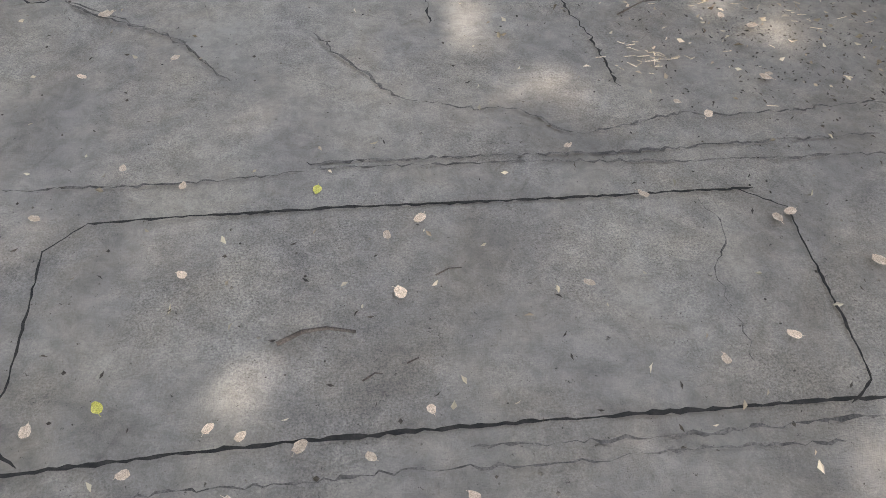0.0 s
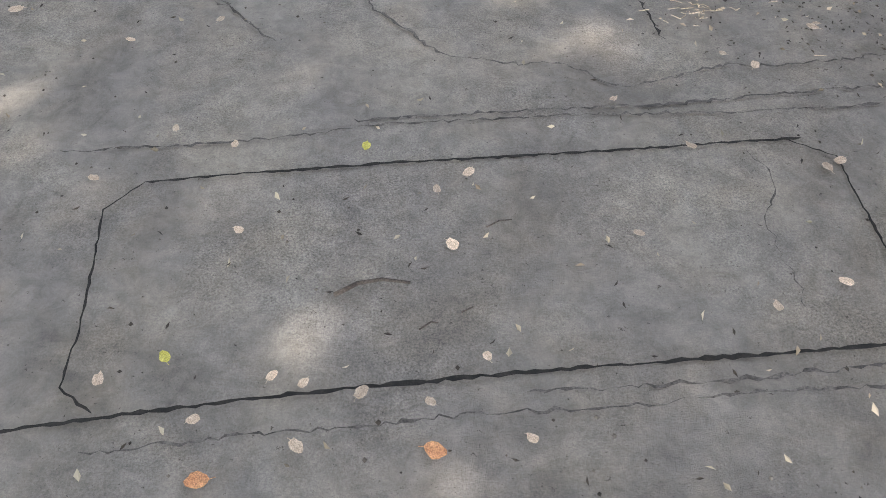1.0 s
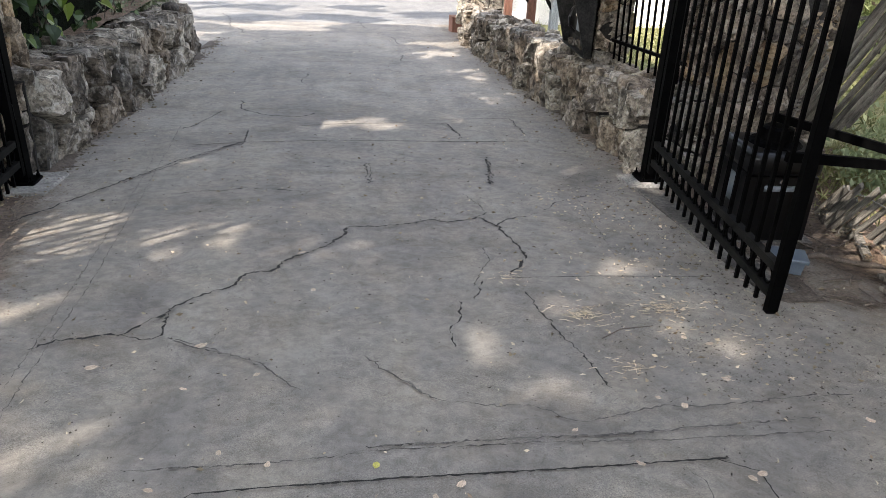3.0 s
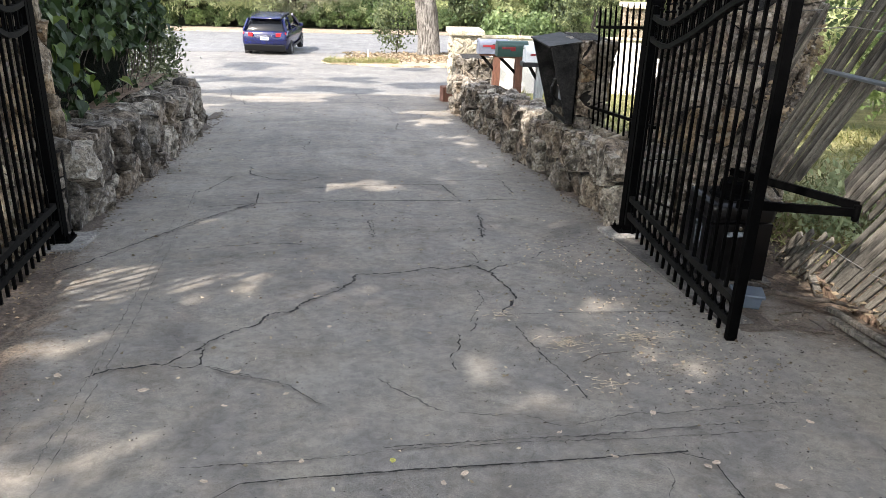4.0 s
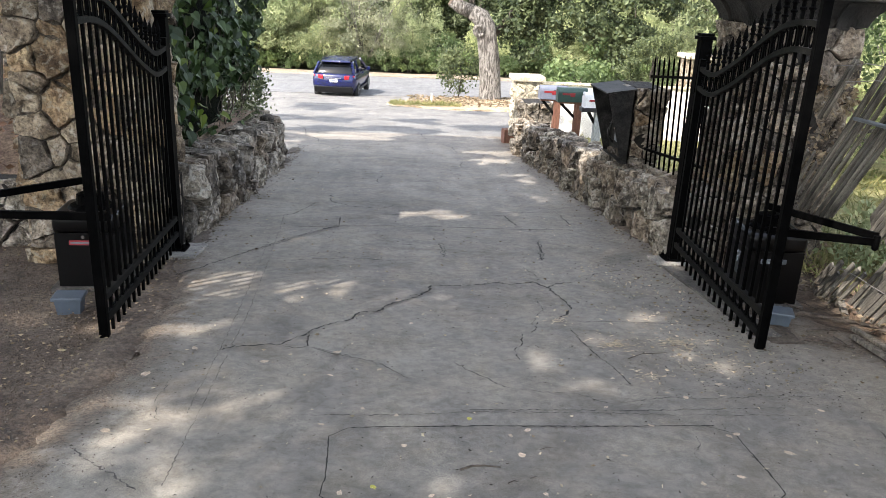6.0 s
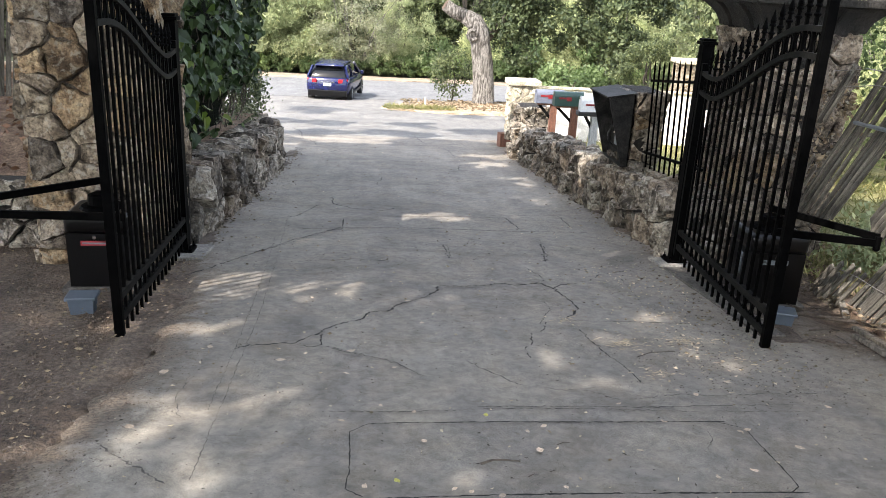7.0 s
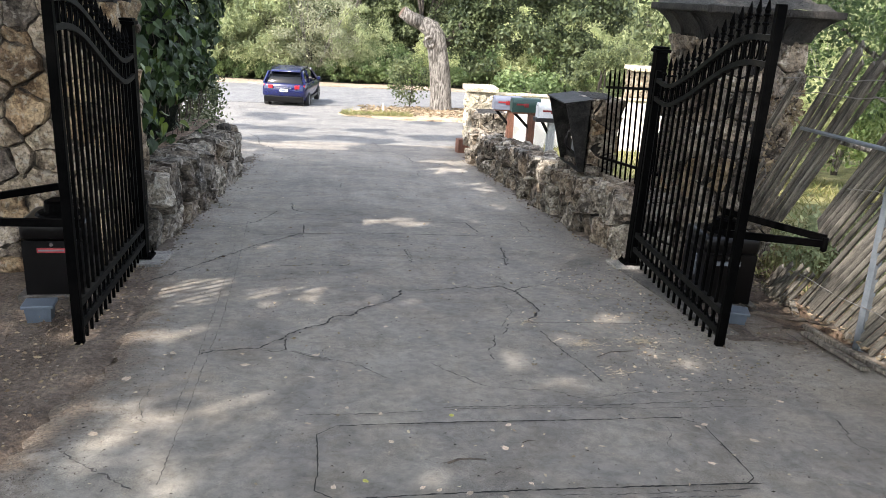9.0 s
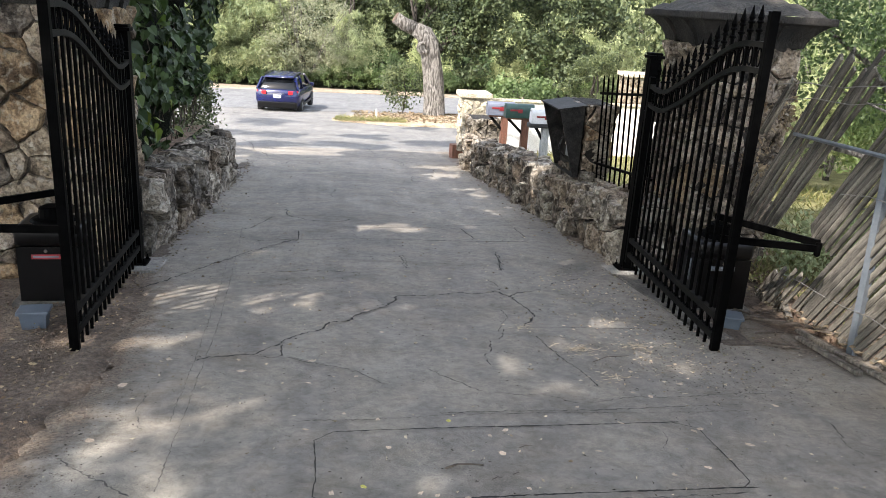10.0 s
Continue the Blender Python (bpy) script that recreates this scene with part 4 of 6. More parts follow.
def swing_gate(hinge, end, label):
    a, b = G(*hinge), G(*end)
    d = b - a
    ln = math.hypot(d.x, d.y)
    t = thing("swing_gate", Matrix.Translation(a) @ Matrix.Rotation(math.atan2(d.y, d.x), 4, "Z"), label, "gate", "pair of entrance gates")
    ground_end = d.z
    sag = 0.09 / ln

    def low(x, z):
        return z + sag * x

    bm = bmesh.new()
    box(bm, ln - 0.022, ln + 0.022, -0.025, 0.025, ground_end - 0.004, ground_end + 1.98, 0.004)
    part("end_stile", bm, IRON, t)
    bm = bmesh.new()
    box(bm, 0.055, 0.1, -0.022, 0.022, 0.12, 1.66, 0.003)
    part("hinge_stile", bm, IRON, t)
    for z in (0.2, 0.325):
        bm = bmesh.new()
        bar(bm, (0.07, 0, low(0, z)), (ln - 0.03, 0, low(ln, z)), 0.035, 0.04)
        part("bottom_rail", bm, IRON_DUSTY, t, "black bottom rail with dust on top")
    for z0, z1 in ((1.455, 1.87), (1.595, 2.01)):
        bm = bmesh.new()
        prev = None
        for i in range(33):
            x = 0.06 + (ln - 0.09) * i / 32
            z = arc_rail(ln, z0, z1, i / 32)
            ring = [bm.verts.new((x, sy * 0.02, z + sz * 0.016)) for sy, sz in ((-1, -1), (1, -1), (1, 1), (-1, 1))]
            if prev:
                for j in range(4):
                    bm.faces.new((prev[j], prev[(j + 1) % 4], ring[(j + 1) % 4], ring[j]))
            prev = ring
        part("swept_rail", bm, IRON_DUSTY, t, "S-curved black top rail")
    n = 16
    for i in range(1, n):
        x = 0.1 + (ln - 0.14) * i / n
        k = (x - 0.06) / (ln - 0.09)
        zb, zt = low(x, 0.2) - 0.11, arc_rail(ln, 1.595, 2.01, k) + 0.06
        bm = bmesh.new()
        box(bm, x - 0.0085, x + 0.0085, -0.0085, 0.0085, zb, zt)
        lathe(bm, (x, 0, zt - 0.002), ((0.009, 0), (0.02, 0.008), (0.02, 0.016), (0.011, 0.024), (0.011, 0.05), (0.021, 0.058), (0.013, 0.07), (0.018, 0.085), (0.002, 0.15)), 8)
        part("picket", bm, IRON, t)
    for i in range(n):
        x = 0.1 + (ln - 0.14) * (i + 0.5) / n
        k = (x - 0.06) / (ln - 0.09)
        bm = bmesh.new()
        zc, rr = low(x, 0.262), 0.04
        tube(bm, [(x + rr * math.cos(q * math.pi / 6), 0, zc + rr * math.sin(q * math.pi / 6)) for q in range(12)], 0.006, 5, True)
        part("ring", bm, IRON, t)
        zc = (arc_rail(ln, 1.455, 1.87, k) + arc_rail(ln, 1.595, 2.01, k)) / 2
        bm = bmesh.new()
        tube(bm, [(x + 0.027 * math.cos(q * math.pi / 6), 0, zc + 0.05 * math.sin(q * math.pi / 6)) for q in range(12)], 0.006, 5, True)
        part("scroll", bm, IRON, t)
    for z in (0.45, 1.3):
        bm = bmesh.new()
        tube(bm, [(0.03, 0, z), (0.03, 0, z + 0.09)], 0.02, 8)
        part("hinge", bm, IRON, t)
    return t


swing_gate((1.97, 4.4), (1.79, 2.42), "black wrought-iron gate leaf, swept top, standing open")
swing_gate((-1.98, 4.4), (-1.905, 2.5), "black wrought-iron gate leaf with spear finials, standing open")


def gate_post(x, y, label):
    t = thing("gate_post", at(x, y), label, "post", "gate posts")
    bm = bmesh.new()
    box(bm, -0.045, 0.045, -0.045, 0.045, -0.05, 1.8, 0.005)
    part("shaft", bm, IRON, t)
    bm = bmesh.new()
    box(bm, -0.062, 0.062, -0.062, 0.062, 1.8, 1.825, 0.004)
    box(bm, -0.05, 0.05, -0.05, 0.05, 1.826, 1.845, 0.004)
    part("cap", bm, IRON, t)
    bm = bmesh.new()
    box(bm, -0.085, 0.085, -0.085, 0.085, 0.02, 0.04, 0.004)
    for sx in (-1, 1):
        for sy in (-1, 1):
            lathe(bm, (sx * 0.065, sy * 0.065, 0.04), ((0.014, 0), (0.014, 0.016), (0.006, 0.017), (0.006, 0.04)), 6)
    part("base_plate", bm, IRON, t, "bolted black base plate")


gate_post(2.02, 4.48, "square black iron gate post beside the low wall")
gate_post(-2.03, 4.48, "square black iron gate post on a concrete pad")


def pad(x0, x1, y0, y1, label):
    bm = bmesh.new()
    box(bm, x0, x1, y0, y1, -0.05, 0.022, 0.008)
    for v in bm.verts:
        v.co.x += 0.02 * noise.noise(v.co * 7)
        v.co.y += 0.02 * noise.noise(v.co * 7 + Vector((5, 0, 0)))
    single("footing", bm, CONCRETE_PALE, TILT, label, "footing", "gate post footings")


pad(-2.14, -1.84, 4.25, 4.72, "pale concrete footing under the gate post")
pad(1.84, 2.14, 4.3, 4.62, "pale rough concrete footing beside the wall")
bm = bmesh.new()
box(bm, 1.86, 2.02, 2.6, 4.28, -0.05, 0.016, 0.006)
single("edging", bm, CONCRETE, TILT, "worn concrete edging strip under the gate", "edging", kind="structure")


# ---- gate machinery ----
def operator(x, y, rz, label, flip):
    t = thing("gate_operator", at(x, y, rz), label, "gate opener", "gate openers")
    bm = bmesh.new()
    v = box(bm, -0.19, 0.19, -0.19, 0.19, 0.03, 0.4)
    part("cabinet", bm, PLASTIC, t)
    bm = bmesh.new()
    box(bm, -0.2, 0.2, -0.2, 0.2, 0.403, 0.53, 0.035)
    part("cover", bm, PLASTIC, t, "rounded glossy black top cover", True)
    bm = bmesh.new()
    lathe(bm, (0, 0, 0.525), ((0.15, 0), (0.13, 0.02), (0.09, 0.03), (0.085, 0.09), (0.06, 0.1)), 16)
    part("drive_drum", bm, IRON, t)
    bm = bmesh.new()
    box(bm, -0.24, 0.24, -0.22, 0.22, -0.06, 0.03, 0.006)
    part("base", bm, CONCRETE, t, "low concrete plinth")
    bm = bmesh.new()
    box(bm, -0.1, 0.075, -0.195, -0.1905, 0.32, 0.352)
    badge = part("badge", bm, RED if flip > 0 else STEEL, t, "small name badge")
    bm = bmesh.new()
    box(bm, -0.09, 0.065, -0.198, -0.1955, 0.331, 0.342)
    part("lettering", bm, STEEL, badge, "pale lettering bar")
    bm = bmesh.new()
    lathe(bm, (0, 0, 0), ((0.012, 0), (0.012, 0.006)), 10)
    for w in bm.verts:
        w.co = Vector((w.co.x - 0.012, -0.19 - w.co.z, w.co.y + 0.375))
    part("lock", bm, CHROME, t, "small round key lock")
    if flip > 0:
        return t
    bm = bmesh.new()
    box(bm, flip * 0.191, flip * 0.194, -0.06, 0.03, 0.2, 0.36) if flip > 0 else box(bm, -0.194, -0.191, -0.06, 0.03, 0.2, 0.36)
    part("sticker", bm, STEEL, t, "white paper sticker")
    return t


opener_w = operator(-2.33, 3.62, 3, "glossy black swing-gate opener cabinet on bare earth", 1)
opener_e = operator(2.27, 3.48, -3, "black swing-gate opener cabinet behind the pickets", -1)


def operator_arm(opener, gate_at, elbow, drum_at, label):
    inv = opener.matrix_world.inverted()
    for name, p, q, dz in (("gate_link", gate_at, elbow, 0.0), ("drum_link", drum_at, elbow, 0.035)):
        bm = bmesh.new()
        a, b = G(*p), G(*q)
        bar(bm, a, b + Vector((0, 0, dz)), 0.022, 0.045)
        part(name, bm, IRON, opener, label).matrix_parent_inverse = inv
    e = G(*elbow)
    bm = bmesh.new()
    lathe(bm, (e.x, e.y, e.z - 0.05), ((0.012, 0), (0.02, 0.01), (0.02, 0.09), (0.008, 0.095), (0.008, 0.11)), 10)
    part("elbow_pin", bm, IRON, opener).matrix_parent_inverse = inv


operator_arm(opener_e, (1.84, 2.6, 0.66), (2.52, 2.62, 0.6), (2.27, 3.48, 0.66), "jointed black steel arm between gate and opener")
operator_arm(opener_w, (-1.92, 2.7, 0.63), (-2.95, 2.75, 0.62), (-2.33, 3.62, 0.7), "jointed black steel arm of the gate opener")


def junction_box(x, y, rz, label):
    t = thing("junction_box", at(x, y, rz), label, "junction box", "junction boxes")
    bm = bmesh.new()
    v = box(bm, -0.075, 0.075, -0.055, 0.055, -0.02, 0.075)
    for w in v:
        if w.co.z < 0:
            w.co.x *= 0.86
            w.co.y *= 0.86
    part("tub", bm, GREYBOX, t)
    bm = bmesh.new()
    box(bm, -0.09, 0.09, -0.07, 0.07, 0.075, 0.098, 0.008)
    part("lid", bm, GREYBOX, t, "overhanging blue-grey lid")


junction_box(-2.27, 2.97, 6, "small blue-grey plastic junction box on the dirt")
junction_box(2.12, 2.88, -20, "small blue-grey plastic junction box by the opener")


# ---- railing on the wall ----
def railing():
    t = thing("railing", TILT, "black iron picket railing on the low stone wall", "railing")
    for z in (0.78, 1.5):
        bm = bmesh.new()
        bar(bm, (2.24, 4.62, z), (2.24, 6.1, z), 0.025, 0.025)
        part("rail", bm, IRON, t)
    for i in range(11):
        y = 4.72 + i * 0.132
        bm = bmesh.new()
        box(bm, 2.2325, 2.2475, y - 0.0075, y + 0.0075, 0.63, 1.62)
        lathe(bm, (2.24, y, 1.62), ((0.012, 0), (0.002, 0.07)), 4)
        part("picket", bm, IRON, t)


railing()


# ---- intercom hood ----
def intercom():
    t = thing("intercom_hood", at(2.1, 6.62), "open black metal hood with an intercom inside", "intercom")
    w2, z0, z1 = 0.35, 0.66, 1.4
    side = ((0.0, z0), (-0.07, z0), (-0.27, z1 - 0.05), (0.0, z1))
    for s in (-1, 1):
        bm = bmesh.new()
        a = [bm.verts.new((x, s * w2, z)) for x, z in side]
        b = [bm.verts.new((x, s * (w2 - 0.012), z)) for x, z in side]
        bm.faces.new(a)
        bm.faces.new(b[::-1])
        for j in range(4):
            bm.faces.new((a[j], b[j], b[(j + 1) % 4], a[(j + 1) % 4]))
        bmesh.ops.recalc_face_normals(bm, faces=bm.faces)
        part("side_panel", bm, HOOD, t, "tapered black side panel")
    bm = bmesh.new()
    box(bm, -0.012, 0.0, -w2, w2, z0, z1)
    part("back_panel", bm, HOOD, t)
    bm = bmesh.new()
    v = box(bm, -0.29, 0.02, -w2 - 0.012, w2 + 0.012, z1 + 0.002, z1 + 0.016)
    for q in v:
        q.co.z += 0.17 * min(0.0, q.co.x)
    part("roof", bm, HOOD, t, "sloping dusty metal roof")
    bm = bmesh.new()
    box(bm, -0.075, -0.0, -w2, w2, z0 - 0.012, z0 - 0.001)
    part("floor_panel", bm, HOOD, t)
    bm = bmesh.new()
    box(bm, -0.06, -0.013, -0.16, 0.08, 0.78, 1.05, 0.006)
    unit = part("intercom_unit", bm, IRON_DUSTY, t, "dark intercom unit")
    bm = bmesh.new()
    box(bm, -0.068, -0.061, -0.13, -0.02, 0.83, 0.96, 0.002)
    part("keypad", bm, STEEL, unit, "grey keypad")
    bm = bmesh.new()
    tube(bm, [(-0.06, 0.05, 0.8), (-0.11, 0.05, 0.85), (-0.12, 0.05, 0.93), (-0.1, 0.05, 1.0), (-0.06, 0.05, 1.03)], 0.012, 6)
    part("handset", bm, PLASTIC, unit, "black curved handset")


intercom()


# ---- mailboxes ----
def mailbox(x, y, z, rz, paint, post_mat, post_dx, label, flag_z=0.12):
    t = thing("mailbox", at(x, y, rz), label, "mailbox", "roadside mailboxes")
    ln, w, h = 0.5, 0.19, 0.24
    prof = [(-w / 2, 0), (w / 2, 0), (w / 2, h - w / 2)] + [(w / 2 * math.cos(q * math.pi / 10), h - w / 2 + w / 2 * math.sin(q * math.pi / 10)) for q in range(1, 10)] + [(-w / 2, h - w / 2)]

    def extrude(x0, x1, k):
        bm = bmesh.new()
        a = [bm.verts.new((x0, p * k, z + 0.002 + (q - h / 2) * k + h / 2)) for p, q in prof]
        b = [bm.verts.new((x1, p * k, z + 0.002 + (q - h / 2) * k + h / 2)) for p, q in prof]
        bm.faces.new(a[::-1])
        bm.faces.new(b)
        for j in range(len(prof)):
            bm.faces.new((a[j], a[(j + 1) % len(prof)], b[(j + 1) % len(prof)], b[j]))
        bmesh.ops.recalc_face_normals(bm, faces=bm.faces)
        return bm
    part("body", extrude(-ln / 2, ln / 2, 1.0), paint, t)
    door = part("door", extrude(-ln / 2 - 0.014, -ln / 2 - 0.001, 1.04), paint, t)
    bm = bmesh.new()
    box(bm, -ln / 2 - 0.035, -ln / 2 - 0.015, -0.02, 0.02, z + h - 0.05, z + h - 0.03, 0.003)
    part("handle", bm, CHROME, door)
    bm = bmesh.new()
    box(bm, -ln / 2 + 0.06, -ln / 2 + 0.27, -w / 2 - 0.007, -w / 2 - 0.002, z + flag_z, z + flag_z + 0.03)
    box(bm, -ln / 2 + 0.2, -ln / 2 + 0.28, -w / 2 - 0.0075, -w / 2 - 0.0025, z + flag_z - 0.03, z + flag_z + 0.035)
    part("flag", bm, RED, t, "red metal flag")
    bm = bmesh.new()
    box(bm, -0.06, 0.06, -0.06, 0.06, -0.2, z, 0.006)
    post = part("post", bm, post_mat, t)
    for v in post.data.vertices:
        v.co.x += post_dx
    bm = bmesh.new()
    box(bm, -ln / 2 + 0.02, ln / 2 - 0.02, -w / 2 + 0.02, w / 2 - 0.02, z - 0.03, z)
    part("mounting_board", bm, post_mat, t)
    bm = bmesh.new()
    bar(bm, (post_dx - 0.02, 0, z - 0.3), (-0.2, 0, z - 0.02), 0.03, 0.05)
    part("brace", bm, IRON_DUSTY, t)
    return t


mb = mailbox(2.6, 12.6, 1.03, 0, GREY_PAINT, WOOD_BROWN, 0.08, "blue-grey metal mailbox on a brown post")
for k_ in range(3):
    bm = bmesh.new()
    box(bm, -0.02 + k_ * 0.05, 0.015 + k_ * 0.05, -0.1005, -0.0965, 1.14, 1.2)
    part("number_bar", bm, CAR_DARK, mb, "dark number bar")
mailbox(2.78, 11.9, 1.02, 0, GREEN_PAINT, WOOD_BROWN, 0.12, "dark green metal mailbox on a brown post")
mb = mailbox(3.05, 11.1, 0.97, 0, WHITE_PAINT, WOOD_GREY, 0.0, "white metal mailbox on a pale grey post", 0.1)
bm = bmesh.new()
box(bm, -0.3, 0.2, -0.11, 0.11, 0.9, 0.969, 0.01)
part("newspaper_tray", bm, CAR_DARK, mb, "black tray under the box")
bm = bmesh.new()
box(bm, -0.14, 0.14, -0.1, 0.1, 0, 0.3, 0.01)
single("wood_block", bm, WOOD_BROWN, at(2.18, 14.75, 12), "reddish-brown wooden block beside the cream pillar", "block")


# ---- leaning lattice fence ----
FENCE_A, FENCE_B = Vector((2.66, 2.22)), Vector((2.9, 3.95))
FENCE_D = (FENCE_B - FENCE_A).normalized()


def fence_point(u, z, out=0.0):
    p = FENCE_A + FENCE_D * u + Vector((-FENCE_D.y, FENCE_D.x)) * out
    return G(p.x, p.y, z)


def lattice_fence():
    t = thing("wooden_fence", Matrix(), "collapsing fence of leaning weathered grey slats, partly broken", "fence")
    r = random.Random(5)
    lean = radians(44)
    dirs = (-math.cos(lean), math.sin(lean))

    def slat(u, z, ln, out):
        a = fence_point(u, z, out)
        b = fence_point(u + dirs[0] * ln, z + dirs[1] * ln, out + r.uniform(-0.02, 0.02))
        d = b - a
        side = Vector((FENCE_D.x, FENCE_D.y, 0))
        nrm = Vector((-FENCE_D.y, FENCE_D.x, 0))
        wdir = d.normalized().cross(nrm).normalized()
        bm = bmesh.new()
        hw, ht = 0.0205 * r.uniform(0.85, 1.12), 0.007
        vs = []
        for p, k in ((a, 1.0), (b, r.uniform(0.8, 1.0))):
            for sw, st in ((-1, -1), (1, -1), (1, 1), (-1, 1)):
                vs.append(p + wdir * hw * sw * k + nrm * ht * st + (d.normalized() * r.uniform(-0.012, 0.012)))
        o = (a + b) / 2
        q = d.to_track_quat("Z", "Y").to_matrix()
        inv = q.transposed()
        vv = [bm.verts.new(inv @ (p - o)) for p in vs]
        for f in ((3, 2, 1, 0), (4, 5, 6, 7), (0, 1, 5, 4), (1, 2, 6, 5), (2, 3, 7, 6), (3, 0, 4, 7)):
            bm.faces.new([vv[i] for i in f])
        bmesh.ops.recalc_face_normals(bm, faces=bm.faces)
        ob = part("slat", bm, WOOD, t)
        ob.matrix_local = Matrix.Translation(o) @ q.to_4x4()

    slope = math.tan(lean)
    c = -1.3
    while c < 3.2:
        out = 0.02 * math.sin(c * 11)
        top = 1.7 + r.uniform(-0.1, 0.1)
        if c < 1.06:
            low = r.uniform(0.0, 0.03)
            slat((c - low) / slope, low, (top - low) / math.sin(lean), out)
        elif c < 1.6:
            slat((c + 0.02) / slope, -0.02, r.uniform(0.4, 0.56) * (0.85 if c > 1.3 else 1.0), out + 0.03)
            low = 0.52 + 0.2 * (c - 1.06) + r.uniform(-0.04, 0.04)
            slat((c - low) / slope, low, (top - low) / math.sin(lean), out)
        elif 1.96 < c < 2.62:
            low = 0.52 + r.uniform(-0.05, 0.05)
            slat((c - low) / slope, low, (top + 0.05 - low) / math.sin(lean), out)
        elif c > 2.93:
            slat((c - 1.25) / slope, 1.25, r.uniform(0.5, 0.7), out)
        elif c > 2.72:
            slat((c - 0.62) / slope, 0.62, r.uniform(0.35, 0.6), out)
        c += 0.074 + r.uniform(-0.006, 0.01)
    for z, z_, u0, u1 in ((1.55, 1.64, -1.8, 1.7), (1.46, 1.53, -1.8, 1.5), (1.0, 0.95, -1.8, 0.5), (0.28, 0.25, -1.8, 1.3)):
        bm = bmesh.new()
        tube(bm, [fence_point(u0 + (u1 - u0) * i / 14, z + (z_ - z) * i / 14 + 0.012 * math.sin(i * 1.7), 0.03 + 0.012 * math.sin(i * 2.3)) for i in range(15)], 0.0035, 4)
        part("wire", bm, WIRE, t, "thin rusty tie wire")
    bm = bmesh.new()
    bar(bm, fence_point(0.15, -0.1, 0.01), fence_point(0.02, 1.75, 0.01), 0.05, 0.042)
    part("steel_post", bm, STEEL, t, "blue-grey galvanised steel post")
    bm = bmesh.new()
    tube(bm, [fence_point(1.29, 1.275, 0.025), fence_point(0.7, 1.245, 0.03), fence_point(-1.5, 1.13, 0.03)], 0.014, 8)
    part("brace_pipe", bm, STEEL, t, "thin grey steel pipe")


lattice_fence()


def plank(x0, y0, x1, y1, w, label):
    bm = bmesh.new()
    a, b = Vector((x0, y0, 0.022)), Vector((x1, y1, 0.026))
    bar(bm, a, b, w, 0.022)
    single("plank", bm, WOOD, TILT, label, "plank", "loose planks")


plank(2.55, 2.75, 2.5, 1.6, 0.036, "weathered grey plank lying on the drive's edge")
plank(2.46, 2.6, 2.42, 1.95, 0.04, "thin weathered lath lying beside a plank")
plank(2.9, 3.5, 2.62, 2.95, 0.04, "broken grey lath lying in leaf litter")


def root():
    bm = bmesh.new()
    pts = [(2.22, 2.95), (2.35, 2.98), (2.5, 2.88), (2.6, 2.8), (2.75, 2.62)]
    tube(bm, [G(x, y, 0.03 + 0.012 * (i % 2)) for i, (x, y) in enumerate(pts)], [0.014, 0.017, 0.016, 0.014, 0.01], 7)
    single("conduit", bm, TWIG, Matrix(), "brown flexible conduit snaking over the ground", "conduit", smooth=True)


root()


# ---- back fence and stone edge behind the dirt ----
def back_fence():
    t = thing("back_fence", at(-4.6, 8.2, 8), "grey weathered slat fence above the litter bank", "fence")
    for i in range(26):
        bm = bmesh.new()
        x = -1.4 + i * 0.075
        box(bm, x - 0.028, x + 0.028, -0.01, 0.01, 0.5, 2.3 + 0.05 * math.sin(i * 2.1), 0.003)
        for v in bm.verts:
            v.co.x += 0.12 * (v.co.z - 0.5)
        part("slat", bm, WOOD, t)


back_fence()


def edge_stones():
    t = thing("stone_edge", at(-3.6, 4.75, 0), "low dark edge of rough stones holding back litter", "stone edge")
    bm = bmesh.new()
    box(bm, -0.9, 0.62, 0, 0.25, -0.2, 0.5, 0.03)
    part("core", bm, MORTAR_SHADED, t)
    stone_face(t, (-0.9, 0, -0.1), (1, 0, 0), (0, 0, 1), 1.5, 0.62, 0.25, 0.6, (STONE_GREY,), 301, 0.08)


edge_stones()


# ---- car ----
def loft(stations, name, mat_, parent, label="", closed=True):
    bm = bmesh.new()
    rings = [[bm.verts.new(p) for p in s] for s in stations]
    for a, b in zip(rings, rings[1:]):
        k = len(a)
        for j in range(k if closed else k - 1):
            bm.faces.new((a[j], a[(j + 1) % k], b[(j + 1) % k], b[j]))
    bm.faces.new(rings[0][::-1])
    bm.faces.new(rings[-1])
    bmesh.ops.recalc_face_normals(bm, faces=bm.faces)
    return part(name, bm, mat_, parent, label, True)


